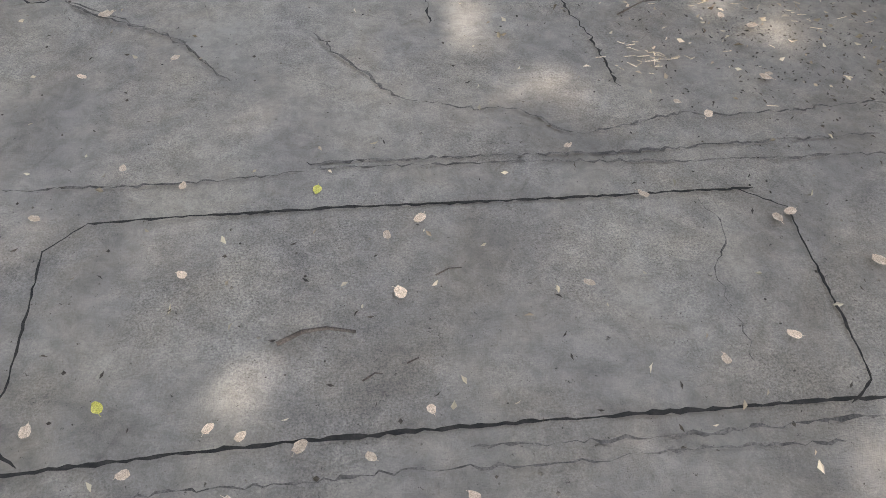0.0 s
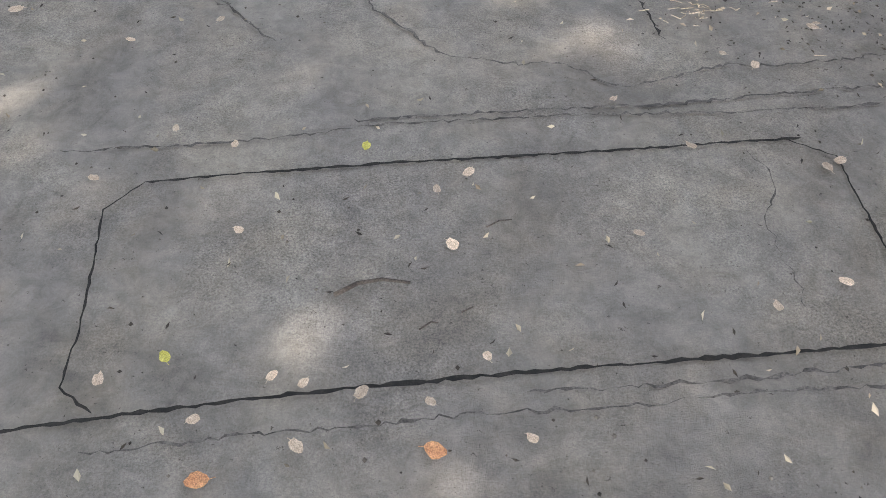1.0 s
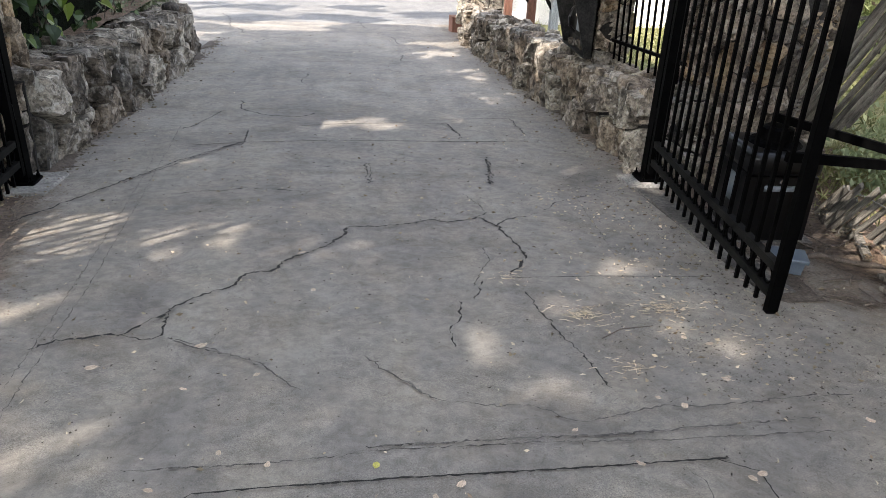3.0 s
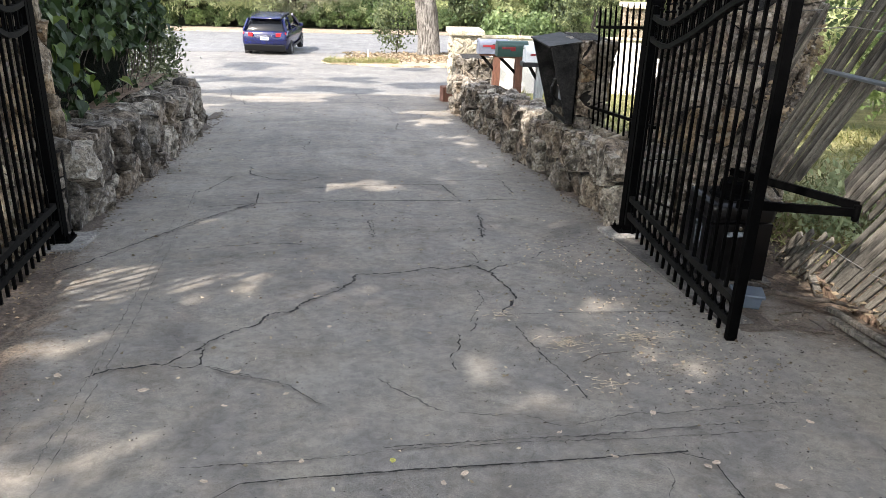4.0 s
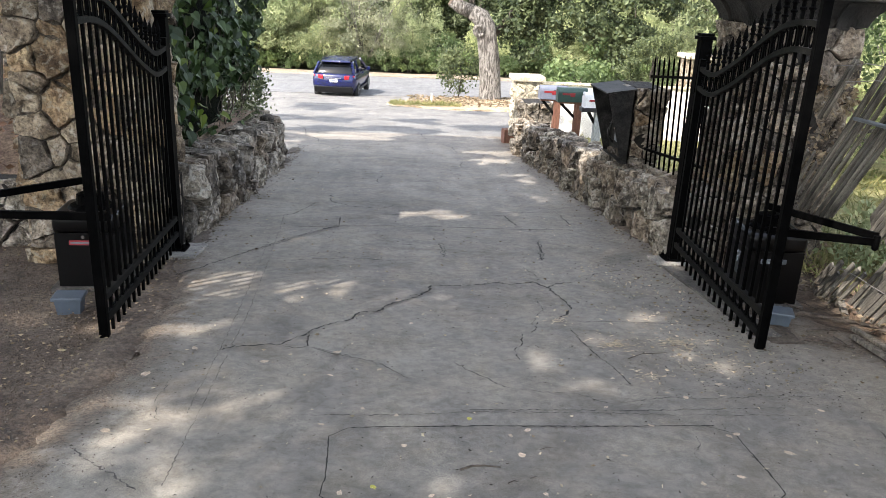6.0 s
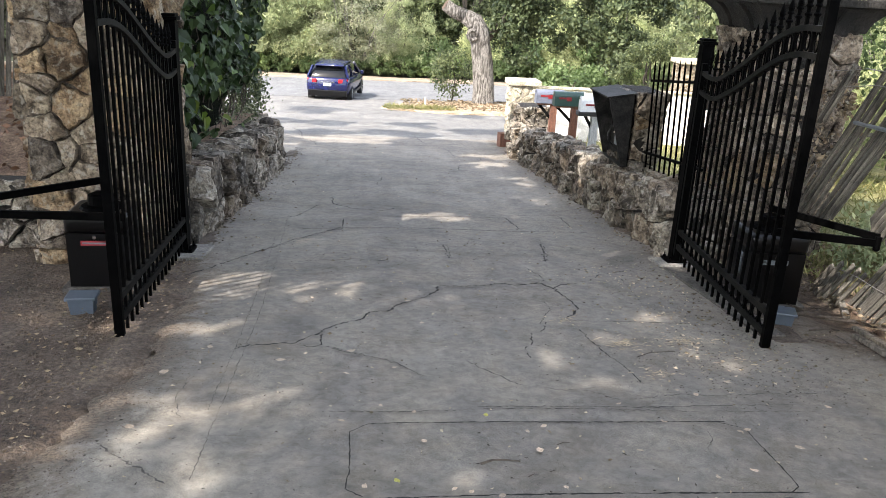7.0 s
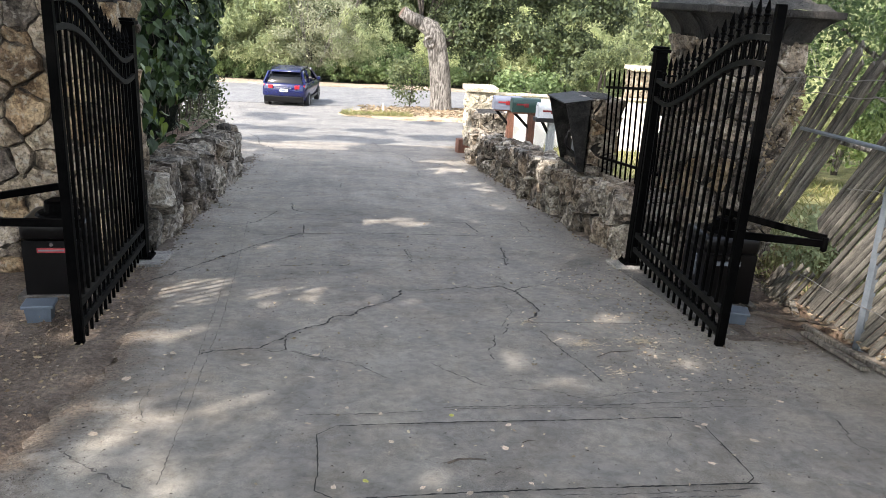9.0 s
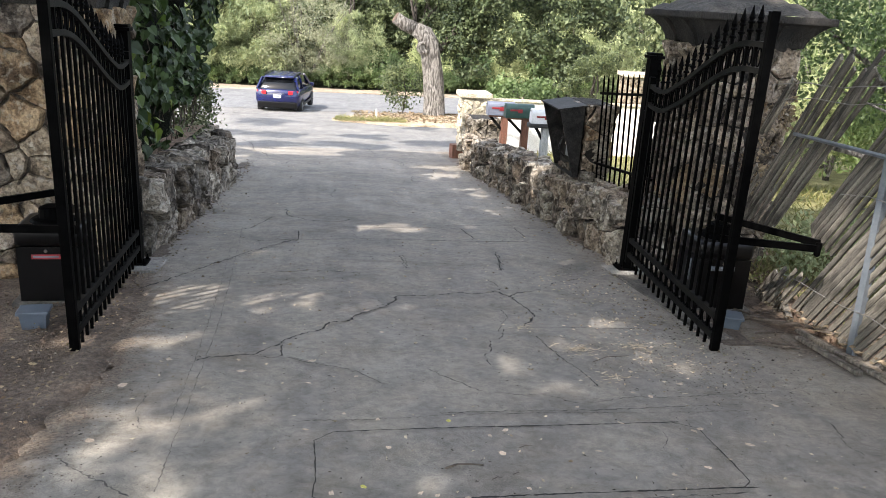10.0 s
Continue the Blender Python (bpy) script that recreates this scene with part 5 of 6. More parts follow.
def car():
    t = thing("car", at(-2.36, 33.4, -7), "dark blue compact crossover car driving off, tail lights red", "car")

    def ring(y, zb, zm, zt, wb, wm, wt):
        half = ((wb * 0.8, zb), (wb, zb + 0.08), (wm, zm), (wm * 0.99, (zm + zt) / 2 + 0.04), (wt, zt))
        return [(x, y, z) for x, z in half] + [(-x, y, z) for x, z in half[::-1]]
    loft([ring(-2.2, 0.42, 0.62, 0.98, 0.72, 0.8, 0.72), ring(-2.12, 0.32, 0.62, 1.04, 0.8, 0.87, 0.8), ring(-1.6, 0.26, 0.6, 1.03, 0.84, 0.9, 0.85), ring(0, 0.24, 0.58, 0.98, 0.85, 0.9, 0.86),
          ring(1.2, 0.26, 0.6, 0.97, 0.84, 0.9, 0.82), ring(1.9, 0.3, 0.6, 0.88, 0.8, 0.86, 0.74), ring(2.17, 0.4, 0.58, 0.76, 0.62, 0.7, 0.6)], "body", CAR_BLUE, t)

    def cabin(y, z, w, zb=0.97, wb=0.83):
        return [(wb, y, zb), (w + 0.03, y, z - 0.06), (w - 0.06, y, z), (-w + 0.06, y, z), (-w - 0.03, y, z - 0.06), (-wb, y, zb)]
    loft([cabin(-2.02, 1.06, 0.74), cabin(-1.72, 1.46, 0.63), cabin(-1.0, 1.52, 0.65), cabin(0.1, 1.52, 0.66), cabin(0.55, 1.4, 0.68), cabin(1.15, 1.0, 0.76)], "greenhouse", GLASS_DARK, t, "tinted windows")
    loft([[(0.62, y, z), (0.56, y, z + 0.035), (-0.56, y, z + 0.035), (-0.62, y, z)] for y, z in ((-1.86, 1.485), (-1.7, 1.505), (-1.0, 1.535), (0.1, 1.535), (0.42, 1.47))], "roof", CAR_BLUE, t, "blue roof with a rear spoiler")
    for s in (-1, 1):
        for y0, z0, y1, z1 in ((-2.05, 1.02, -1.78, 1.48), (-0.95, 1.0, -0.95, 1.5), (1.1, 1.0, 0.42, 1.46)):
            bm = bmesh.new()
            bar(bm, (s * 0.83, y0, z0), (s * 0.665, y1, z1), 0.07, 0.1)
            part("window_pillar", bm, CAR_BLUE, t)
        bm = bmesh.new()
        v = box(bm, s * 0.64 - 0.2, s * 0.64 + 0.2, -2.25, -2.0, 0.84, 1.0, 0.03)
        for q in bm.verts:
            q.co.y += 0.12 * max(0.0, abs(q.co.x) - 0.55) / 0.3
            q.co.z += 0.03 * (abs(q.co.x) - 0.5)
        part("tail_light", bm, TAIL_RED, t, "red tail light")
        bm = bmesh.new()
        box(bm, s * 0.9, s * 1.06, 0.72, 0.84, 0.95, 1.1, 0.03) if s > 0 else box(bm, -1.06, -0.9, 0.72, 0.84, 0.95, 1.1, 0.03)
        part("wing_mirror", bm, CAR_BLUE, t)
        bm = bmesh.new()
        box(bm, s * 0.905 - 0.012, s * 0.905 + 0.012, -1.35, 1.35, 0.3, 0.4, 0.01)
        part("sill_trim", bm, CAR_DARK, t)
        bm = bmesh.new()
        tube(bm, [(s * 0.6, -1.5, 1.56), (s * 0.61, -1.4, 1.6), (s * 0.62, 0.0, 1.6), (s * 0.61, 0.1, 1.56)], 0.014, 6)
        part("roof_rail", bm, CAR_DARK, t)
        for y in (-1.36, 1.32):
            bm = bmesh.new()
            prof = ((0.2, -0.1), (0.31, -0.1), (0.335, -0.07), (0.335, 0.07), (0.31, 0.1), (0.2, 0.1))
            rings = [[bm.verts.new((s * 0.82 + w, y + r_ * math.cos(j * math.pi / 12), 0.335 + r_ * math.sin(j * math.pi / 12))) for j in range(24)] for r_, w in prof]
            for a, b in zip(rings, rings[1:] + rings[:1]):
                for j in range(24):
                    bm.faces.new((a[j], a[(j + 1) % 24], b[(j + 1) % 24], b[j]))
            bmesh.ops.recalc_face_normals(bm, faces=bm.faces)
            wheel = part("wheel", bm, RUBBER, t, "black tyre", True)
            bm = bmesh.new()
            for j in range(5):
                q = j * 2 * math.pi / 5
                bar(bm, (s * 0.9, y, 0.335), (s * 0.9, y + 0.2 * math.cos(q), 0.335 + 0.2 * math.sin(q)), 0.05, 0.02)
            tube(bm, [(s * 0.89, y + 0.21 * math.cos(j * math.pi / 12), 0.335 + 0.21 * math.sin(j * math.pi / 12)) for j in range(24)], 0.02, 6, True)
            part("rim", bm, ALLOY, wheel, "silver alloy rim")
    bm = bmesh.new()
    box(bm, -0.8, 0.8, -2.25, -1.98, 0.3, 0.56, 0.04)
    part("bumper", bm, PLASTIC, t, "black rear bumper")
    bm = bmesh.new()
    box(bm, -0.16, 0.16, -2.222, -2.205, 0.72, 0.84, 0.004)
    plate = part("number_plate", bm, WHITE_PAINT, t, "pale number plate")
    bm = bmesh.new()
    box(bm, -0.11, 0.11, -2.226, -2.2225, 0.755, 0.805)
    part("plate_bar", bm, GREY_PAINT, plate)
    bm = bmesh.new()
    box(bm, -0.3, 0.3, -2.215, -2.2, 0.87, 0.895, 0.004)
    part("chrome_strip", bm, CHROME, t)


car()


# ---- plants ----
def ivy_hedge():
    t = thing("ivy", TILT, "dense wall of dark green ivy above the stone wall", "ivy")
    # Added sheet behind the leaves; its dark colour stands for shade in gaps.
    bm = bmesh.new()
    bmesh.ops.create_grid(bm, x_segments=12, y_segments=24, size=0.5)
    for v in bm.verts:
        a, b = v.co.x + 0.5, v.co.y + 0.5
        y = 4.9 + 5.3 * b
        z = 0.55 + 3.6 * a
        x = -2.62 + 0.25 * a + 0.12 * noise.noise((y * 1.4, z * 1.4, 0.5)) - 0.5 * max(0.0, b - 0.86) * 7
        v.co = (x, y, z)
    part("shaded_core", bm, IVY_CORE, t, "near-black sheet behind the leaves, for shade inside the ivy")
    r = np.random.default_rng(31)
    n = 7200
    y = r.uniform(4.8, 10.4, n)
    z = 0.62 + 3.4 * r.uniform(0, 1, n) ** 0.75
    bulge = np.array([noise.noise((p * 1.4, q * 1.4, 0.5)) + 0.5 * noise.noise((p * 3.6, q * 3.6, 2.5)) for p, q in zip(y, z)])
    x = -2.5 + 0.3 * (z - 0.55) / 2.0 + 0.22 * bulge + r.normal(size=n) * 0.06 - 0.45 * np.maximum(0.0, (y - 9.7) / 0.7)
    x = np.minimum(x, -1.98)
    keep = (bulge > -0.12) & ((z > 1.15) | (bulge > 0.18) | (z < 0.8))
    pts = np.stack([x, y, z], 1)[keep]
    out = np.tile(np.array([0.85, -0.55, 0.45]), (len(pts), 1))
    me = leaf_mesh("leaves", pts, 0.1, 5, IVY, down=1.1, form="heart", facing=out, jitter=0.75)
    ob = new("leaves", me)
    ob.parent = t
    tagged(ob, "glossy dark ivy leaves", kind="stuff")
    young = pts[::19] + np.array([0.05, 0, 0.02])
    me = leaf_mesh("young_leaves", young, 0.105, 6, IVY_LIGHT, down=1.0, form="heart", facing=out[:len(young)], jitter=0.5)
    ob = new("young_leaves", me)
    ob.parent = t
    tagged(ob, "few yellow-green young leaves", kind="stuff")
    for i in range(60):
        bm = bmesh.new()
        y0, z0 = rng.uniform(5, 9.9), rng.uniform(0.6, 1.5)
        p = Vector((-2.48 + 0.1 * (z0 - 0.6), y0, z0))
        pts_ = []
        for _ in range(7):
            pts_.append(p.copy())
            p = p + Vector((rng.uniform(0.0, 0.035), rng.uniform(-0.14, 0.14), rng.uniform(0.04, 0.17)))
        tube(bm, pts_, 0.006, 5)
        part("stem", bm, TWIG, t)


ivy_hedge()


def plant(name, m, pts, size, mat_, label, category, seed, stems=(), group="", flat=0.1, down=0.2, bark=BARK_DARK):
    t = thing(name, m, label, category, group)
    for st in stems:
        bm = bmesh.new()
        tube(bm, st[0], st[1], 7)
        part("stem" if "shrub" in name else "trunk", bm, bark, t, "", True)
    ob = new("foliage", leaf_mesh("foliage", pts, size, seed, mat_, flat=flat, down=down))
    ob.parent = t
    return t


sr = np.random.default_rng(77)
plant("shrub", at(-2.75, 10.9, 0, 0.5), clump_points(sr, (0, 0, 0.5), (0.42, 0.7, 0.55), 60, 60, 0.11), 0.065, OAK_LEAF, "small green shrub at the end of the ivy", "shrub", 8,
      [([(0, 0, 0), (0.05, 0, 0.4), (0.1, 0.1, 0.8)], [0.02, 0.015, 0.006])])
plant("shrub", at(-2.45, 9.4, 0, 0.55), clump_points(sr, (0, 0, 0.12), (0.2, 0.8, 0.14), 18, 26, 0.07), 0.05, GREY_LEAF, "low dry groundcover along the wall's top", "shrub", 9,
      [([(0, 0, 0), (0.03, 0, 0.2)], [0.01, 0.006])])
bm = bmesh.new()
bmesh.ops.create_icosphere(bm, subdivisions=2, radius=0.11)
for v in bm.verts:
    v.co *= 1 + 0.2 * noise.noise(v.co * 14)
    v.co.z *= 0.7
single("rock", bm, BARK_DARK, at(-2.12, 9.9, 0, 0.68), "dark round rock on the wall top", "rock", smooth=True)


def oak():
    t = thing("oak_tree", at(3.8, 31.0), "thick grey-barked oak with a sawn-off leaning limb", "tree")
    bm = bmesh.new()
    tube(bm, [(0.1, 0, -0.3), (0.03, 0, 0.1), (0.0, 0, 0.8), (-0.1, 0, 1.7), (-0.24, 0, 2.5), (-0.36, 0, 3.0), (-0.55, 0, 3.35), (-0.95, 0, 3.55)],
         [0.62, 0.5, 0.43, 0.42, 0.41, 0.42, 0.36, 0.29], 18)
    for v in bm.verts:
        d = noise.noise(v.co * 2.5) * 0.06
        v.co.x += d
        v.co.y += d
    part("trunk", bm, BARK, t, "deeply furrowed grey bark", True)
    bm = bmesh.new()
    tube(bm, [(-0.95, 0, 3.55), (-1.4, 0, 3.72), (-1.75, -0.05, 3.95)], [0.29, 0.26, 0.24], 14)
    stub = part("limb", bm, BARK, t, "sawn-off leaning limb", True)
    bm = bmesh.new()
    lathe(bm, (0, 0, 0), ((0.225, 0), (0.2, 0.012)), 14)
    q = Vector((-0.35, -0.05, 0.23)).to_track_quat("Z", "Y").to_matrix().to_4x4()
    for v in bm.verts:
        v.co = Matrix.Translation((-1.755, -0.05, 3.955)) @ q @ v.co
    part("cut_face", bm, CUT_WOOD, stub, "dark weathered saw cut")
    bm = bmesh.new()
    tube(bm, [(-0.62 + 0.2 * math.cos(j * math.pi / 6), -0.37, 2.85 + 0.2 * math.sin(j * math.pi / 6)) for j in range(12)], 0.075, 8, True)
    part("burl", bm, BARK, t, "rounded bark collar", True)
    for pts, rad in (([(0.0, 0.3, 2.6), (1.2, 0.6, 4.0), (2.6, 0.6, 4.8)], [0.16, 0.12, 0.06]), ([(-0.9, 0.1, 3.6), (-1.2, 0.3, 5.0), (-1.3, 0.3, 7.5)], [0.07, 0.05, 0.03])):
        bm = bmesh.new()
        tube(bm, pts, rad, 9)
        part("branch", bm, BARK_DARK, t, "", True)
    r = np.random.default_rng(3)
    spots_ = (tuft_centres(r, (4.4, 0, 4.8), (3.6, 2.2, 2.3), 74) + tuft_centres(r, (0.8, 0.6, 6.6), (3.6, 2.0, 1.6), 50)
              + tuft_centres(r, (4.6, -0.5, 2.6), (2.0, 1.0, 0.9), 26) + tuft_centres(r, (1.3, 0.7, 3.4), (0.9, 0.5, 1.6), 22))
    pts, face = tuft_leaves(r, spots_, 0.52, 230, 0.7)
    ob = new("crown", leaf_mesh("crown", pts, 0.17, 12, DARK_OAK_LEAF, width=0.6, down=0.1, facing=face))
    ob.parent = t
    tagged(ob, "small dark green oak leaves in hanging clumps")


oak()
plant("shrub", at(2.55, 31.6), clump_points(sr, (0, 0, 1.3), (0.8, 0.6, 1.1), 34, 60, 0.2), 0.13, OAK_LEAF, "dark green suckers beside the oak's trunk", "shrub", 15,
      [([(0, 0, 0), (0.1, 0, 1.0), (-0.1, 0, 2.0)], [0.03, 0.02, 0.01])])
bm = bmesh.new()
box(bm, -0.035, 0.035, -0.035, 0.035, -0.1, 0.42, 0.01)
single("stake", bm, WOOD_GREY, at(1.25, 28.3), "short grey wooden stake in the mulch", "stake")


# woods across the road: a few trees, repeated with turns and sizes
def wood_tree(name, seed, mat_, size, h, rad, tufts, per, label, low, tuft=0.75, width=0.6, bare=0):
    r = np.random.default_rng(seed)
    spots_ = tuft_centres(r, (0, 0, h * 0.62), (rad, rad, h * 0.4), tufts) + tuft_centres(r, (0, 0, h * low), (rad * 0.95, rad * 0.95, h * 0.2), tufts // 3)
    pts, face = tuft_leaves(r, spots_, tuft, per)
    is_tree = "tree" in name
    t = thing(name, Matrix.Translation((0, 0, -60)), label, "tree" if is_tree else "shrub", "woods across the road")
    rr = random.Random(seed)
    bm = bmesh.new()
    lean = rr.uniform(-0.5, 0.5)
    tube(bm, [(0, 0, -0.6), (0.1 * lean, 0.1, h * 0.2), (0.6 * lean, 0.2, h * 0.42), (lean, 0.1, h * 0.8)], [0.34, 0.25, 0.18, 0.04] if is_tree else [0.06, 0.05, 0.035, 0.012], 8)
    part("trunk", bm, BARK_DARK, t, "", True)
    for k in range(9 if is_tree else 3):
        e = Vector(spots_[k * 5])
        s0 = Vector((0.5 * lean * rr.uniform(0.5, 1), 0.15, h * rr.uniform(0.18, 0.4)))
        mid_ = (s0 + e) / 2 + Vector((rr.uniform(-0.4, 0.4), rr.uniform(-0.4, 0.4), rr.uniform(0.1, 0.6)))
        bm = bmesh.new()
        tube(bm, [s0, mid_, e], [0.13, 0.09, 0.035] if is_tree else [0.03, 0.022, 0.008], 6)
        part("limb", bm, BARK_DARK, t, "", True)
    for k in range(bare):
        a, q = rr.uniform(0, 6.28), rr.uniform(0.3, 1.0)
        bm = bmesh.new()
        tube(bm, [(0, 0, 0.1), (0.5 * rad * q * math.cos(a), 0.5 * rad * q * math.sin(a), h * 0.5), (rad * q * math.cos(a + 0.2), rad * q * math.sin(a + 0.2), h * rr.uniform(0.8, 1.1))], [0.03, 0.018, 0.006], 5)
        part("bare_branch", bm, BARK, t, "leafless grey branch")
    ob = new("crown", leaf_mesh("crown", pts, size, seed + 1, mat_, width=width, down=0.1, facing=face))
    ob.parent = t
    return t


def scatter_woods():
    oak_a = wood_tree("oak_tree", 41, OAK_LEAF, 0.2, 9.0, 3.4, 66, 230, "dark green spreading oak in the roadside woods", 0.26)
    oak_b = wood_tree("oak_tree", 43, OAK_LEAF, 0.19, 7.5, 3.0, 58, 220, "rounded green oak in the roadside woods", 0.24, 0.66)
    light = wood_tree("willow_shrub", 45, BUSH_LEAF, 0.16, 4.0, 1.9, 60, 200, "light yellow-green roadside thicket", 0.3, 0.5, 0.22)
    grey = wood_tree("sage_shrub", 47, GREY_LEAF, 0.1, 3.6, 1.8, 44, 170, "pale grey-green dry roadside bush", 0.3, 0.45, 0.3, 9)
    low = wood_tree("low_shrub", 49, LOCUST_LEAF, 0.15, 1.9, 1.4, 30, 120, "bright green low roadside bush", 0.35, 0.4)
    brush = wood_tree("thicket_shrub", 53, LOCUST_LEAF, 0.085, 2.4, 1.4, 46, 150, "fine-leaved green thicket behind the fence", 0.3, 0.36, 0.45, 6)
    r = random.Random(12)
    places = {}

    def put(src, x, y, s, lift=0.0):
        m = Matrix.Translation(G(x, y, hill(x, y) + lift)) @ Matrix.Rotation(r.uniform(0, 6.28), 4, "Z") @ Matrix.Diagonal((s, s, s * r.uniform(0.85, 1.15), 1))
        if src in places:
            copy_thing(src, m)
        else:
            src.matrix_world = m
            places[src] = 1
    x = -34
    while x < 46:
        put(r.choice((oak_a, oak_b)), x + r.uniform(-1, 1), 53 + r.uniform(-1.2, 2.5), r.uniform(0.85, 1.2))
        put(r.choice((oak_a, oak_b)), x + r.uniform(-1, 1) + 2, 60 + r.uniform(-1.5, 1.5), r.uniform(1.1, 1.45))
        x += 4.3
    x = -32
    while x < 44:
        put(r.choice((oak_a, oak_b)), x, 69 + r.uniform(-2, 2), r.uniform(1.3, 1.6))
        x += 6
    for x, src, s in ((-11, light, 1.1), (-8.6, light, 1.6), (-6.6, light, 1.7), (-5.0, light, 1.3), (-3.6, grey, 1.35), (-2.0, grey, 1.4), (-0.4, grey, 0.85), (0.9, light, 0.95), (2.6, low, 1.2), (4.4, low, 1.0), (6.2, light, 0.8),
                      (8.5, low, 1.2), (11, light, 1.2), (13.5, low, 1.3), (15.5, light, 1.2), (18, light, 1.3), (20.5, grey, 1.2), (-13.5, light, 1.3), (-16, low, 1.3), (23, light, 1.2), (26, low, 1.4)):
        put(src, x, 49.8 + r.uniform(-0.4, 0.9), s)
    x = -20
    while x < 30:
        put(low, x, 48.9 + r.uniform(-0.2, 0.5), r.uniform(0.35, 0.65))
        x += 1.5
    # thicket beyond the lawn and behind the right-hand fence
    for px, py, src, s in ((7.5, 21.5, oak_b, 0.36), (10.2, 20.5, oak_b, 0.8), (12.5, 19, oak_b, 0.5), (13.5, 23, oak_a, 0.8), (5.6, 23.5, low, 0.7), (11, 9.5, light, 0.9), (13, 12.5, oak_b, 0.7),
                           (6.9, 6.4, brush, 0.9), (6.6, 10.5, light, 0.7), (8.0, 8.6, brush, 1.2), (10.5, 14.5, light, 0.9), (6.4, 2.6, brush, 0.9), (9.0, 12.0, brush, 1.3), (9.6, 3.6, brush, 1.4), (8.2, 1.0, brush, 1.1), (7.6, 4.6, brush, 1.1)):
        put(src, px, py, s)


scatter_woods()


def locust(x, y, seed):
    r = np.random.default_rng(seed)
    pts = np.concatenate([clump_points(r, (0, 0, 2.8), (1.2, 1.0, 0.9), 80, 80, 0.17), clump_points(r, (-0.3, 0, 1.9), (1.0, 0.8, 0.5), 34, 70, 0.15)])
    plant("locust_tree", at(x, y), pts, 0.058, LOCUST_LEAF, "slender tree with fine bright-green leaves over the fence", "tree", seed,
          [([(0.4, 0, -0.2), (0.35, 0, 1.4), (0.2, 0, 2.4), (-0.1, 0.1, 3.4)], [0.13, 0.11, 0.07, 0.03]), ([(0.35, 0, 1.2), (-0.4, 0.1, 1.9), (-1.1, 0.1, 2.3)], [0.04, 0.025, 0.01]),
           ([(0.35, 0, 0.9), (-0.6, 0.2, 1.1), (-1.5, 0.1, 1.0)], [0.035, 0.02, 0.008]),
           ([(-0.5, -1.5, 2.7), (-0.42, -1.4, 2.3), (-0.3, -1.3, 2.05), (0.2, -1.2, 1.85)], [0.012, 0.011, 0.009, 0.005]), ([(-0.3, -1.3, 2.05), (-0.9, -1.1, 1.9), (-1.4, -0.9, 1.95)], [0.006, 0.005, 0.002]),
           ([(0.3, 0, 1.6), (-0.5, -0.5, 1.5), (-1.3, -0.7, 1.75)], [0.02, 0.012, 0.004]), ([(0.3, 0, 1.3), (-0.3, -0.8, 0.8), (-1.2, -0.9, 0.7)], [0.016, 0.01, 0.004])], bark=BARK)


locust(4.7, 5.0, 91)
plant("shrub", at(3.55, 4.0), clump_points(sr, (0.2, 0, 0.25), (0.6, 0.6, 0.28), 34, 60, 0.09), 0.06, BUSH_LEAF, "tuft of yellow-green weeds behind the broken fence", "shrub", 21,
      [([(0, 0, 0), (0.02, 0, 0.2)], [0.01, 0.005])], down=-0.6)


def vine():
    pts = np.concatenate([clump_points(sr, (3.1, 4.35, 1.25), (0.3, 0.14, 0.55), 20, 26, 0.06)])
    ob = new("dry_vine", leaf_mesh("dry_vine", pts, 0.045, 61, DRY_LEAF, down=0.4))
    ob.matrix_world = TILT
    tagged(ob, "dry brown vine clinging to the pillar", "vine")


vine()


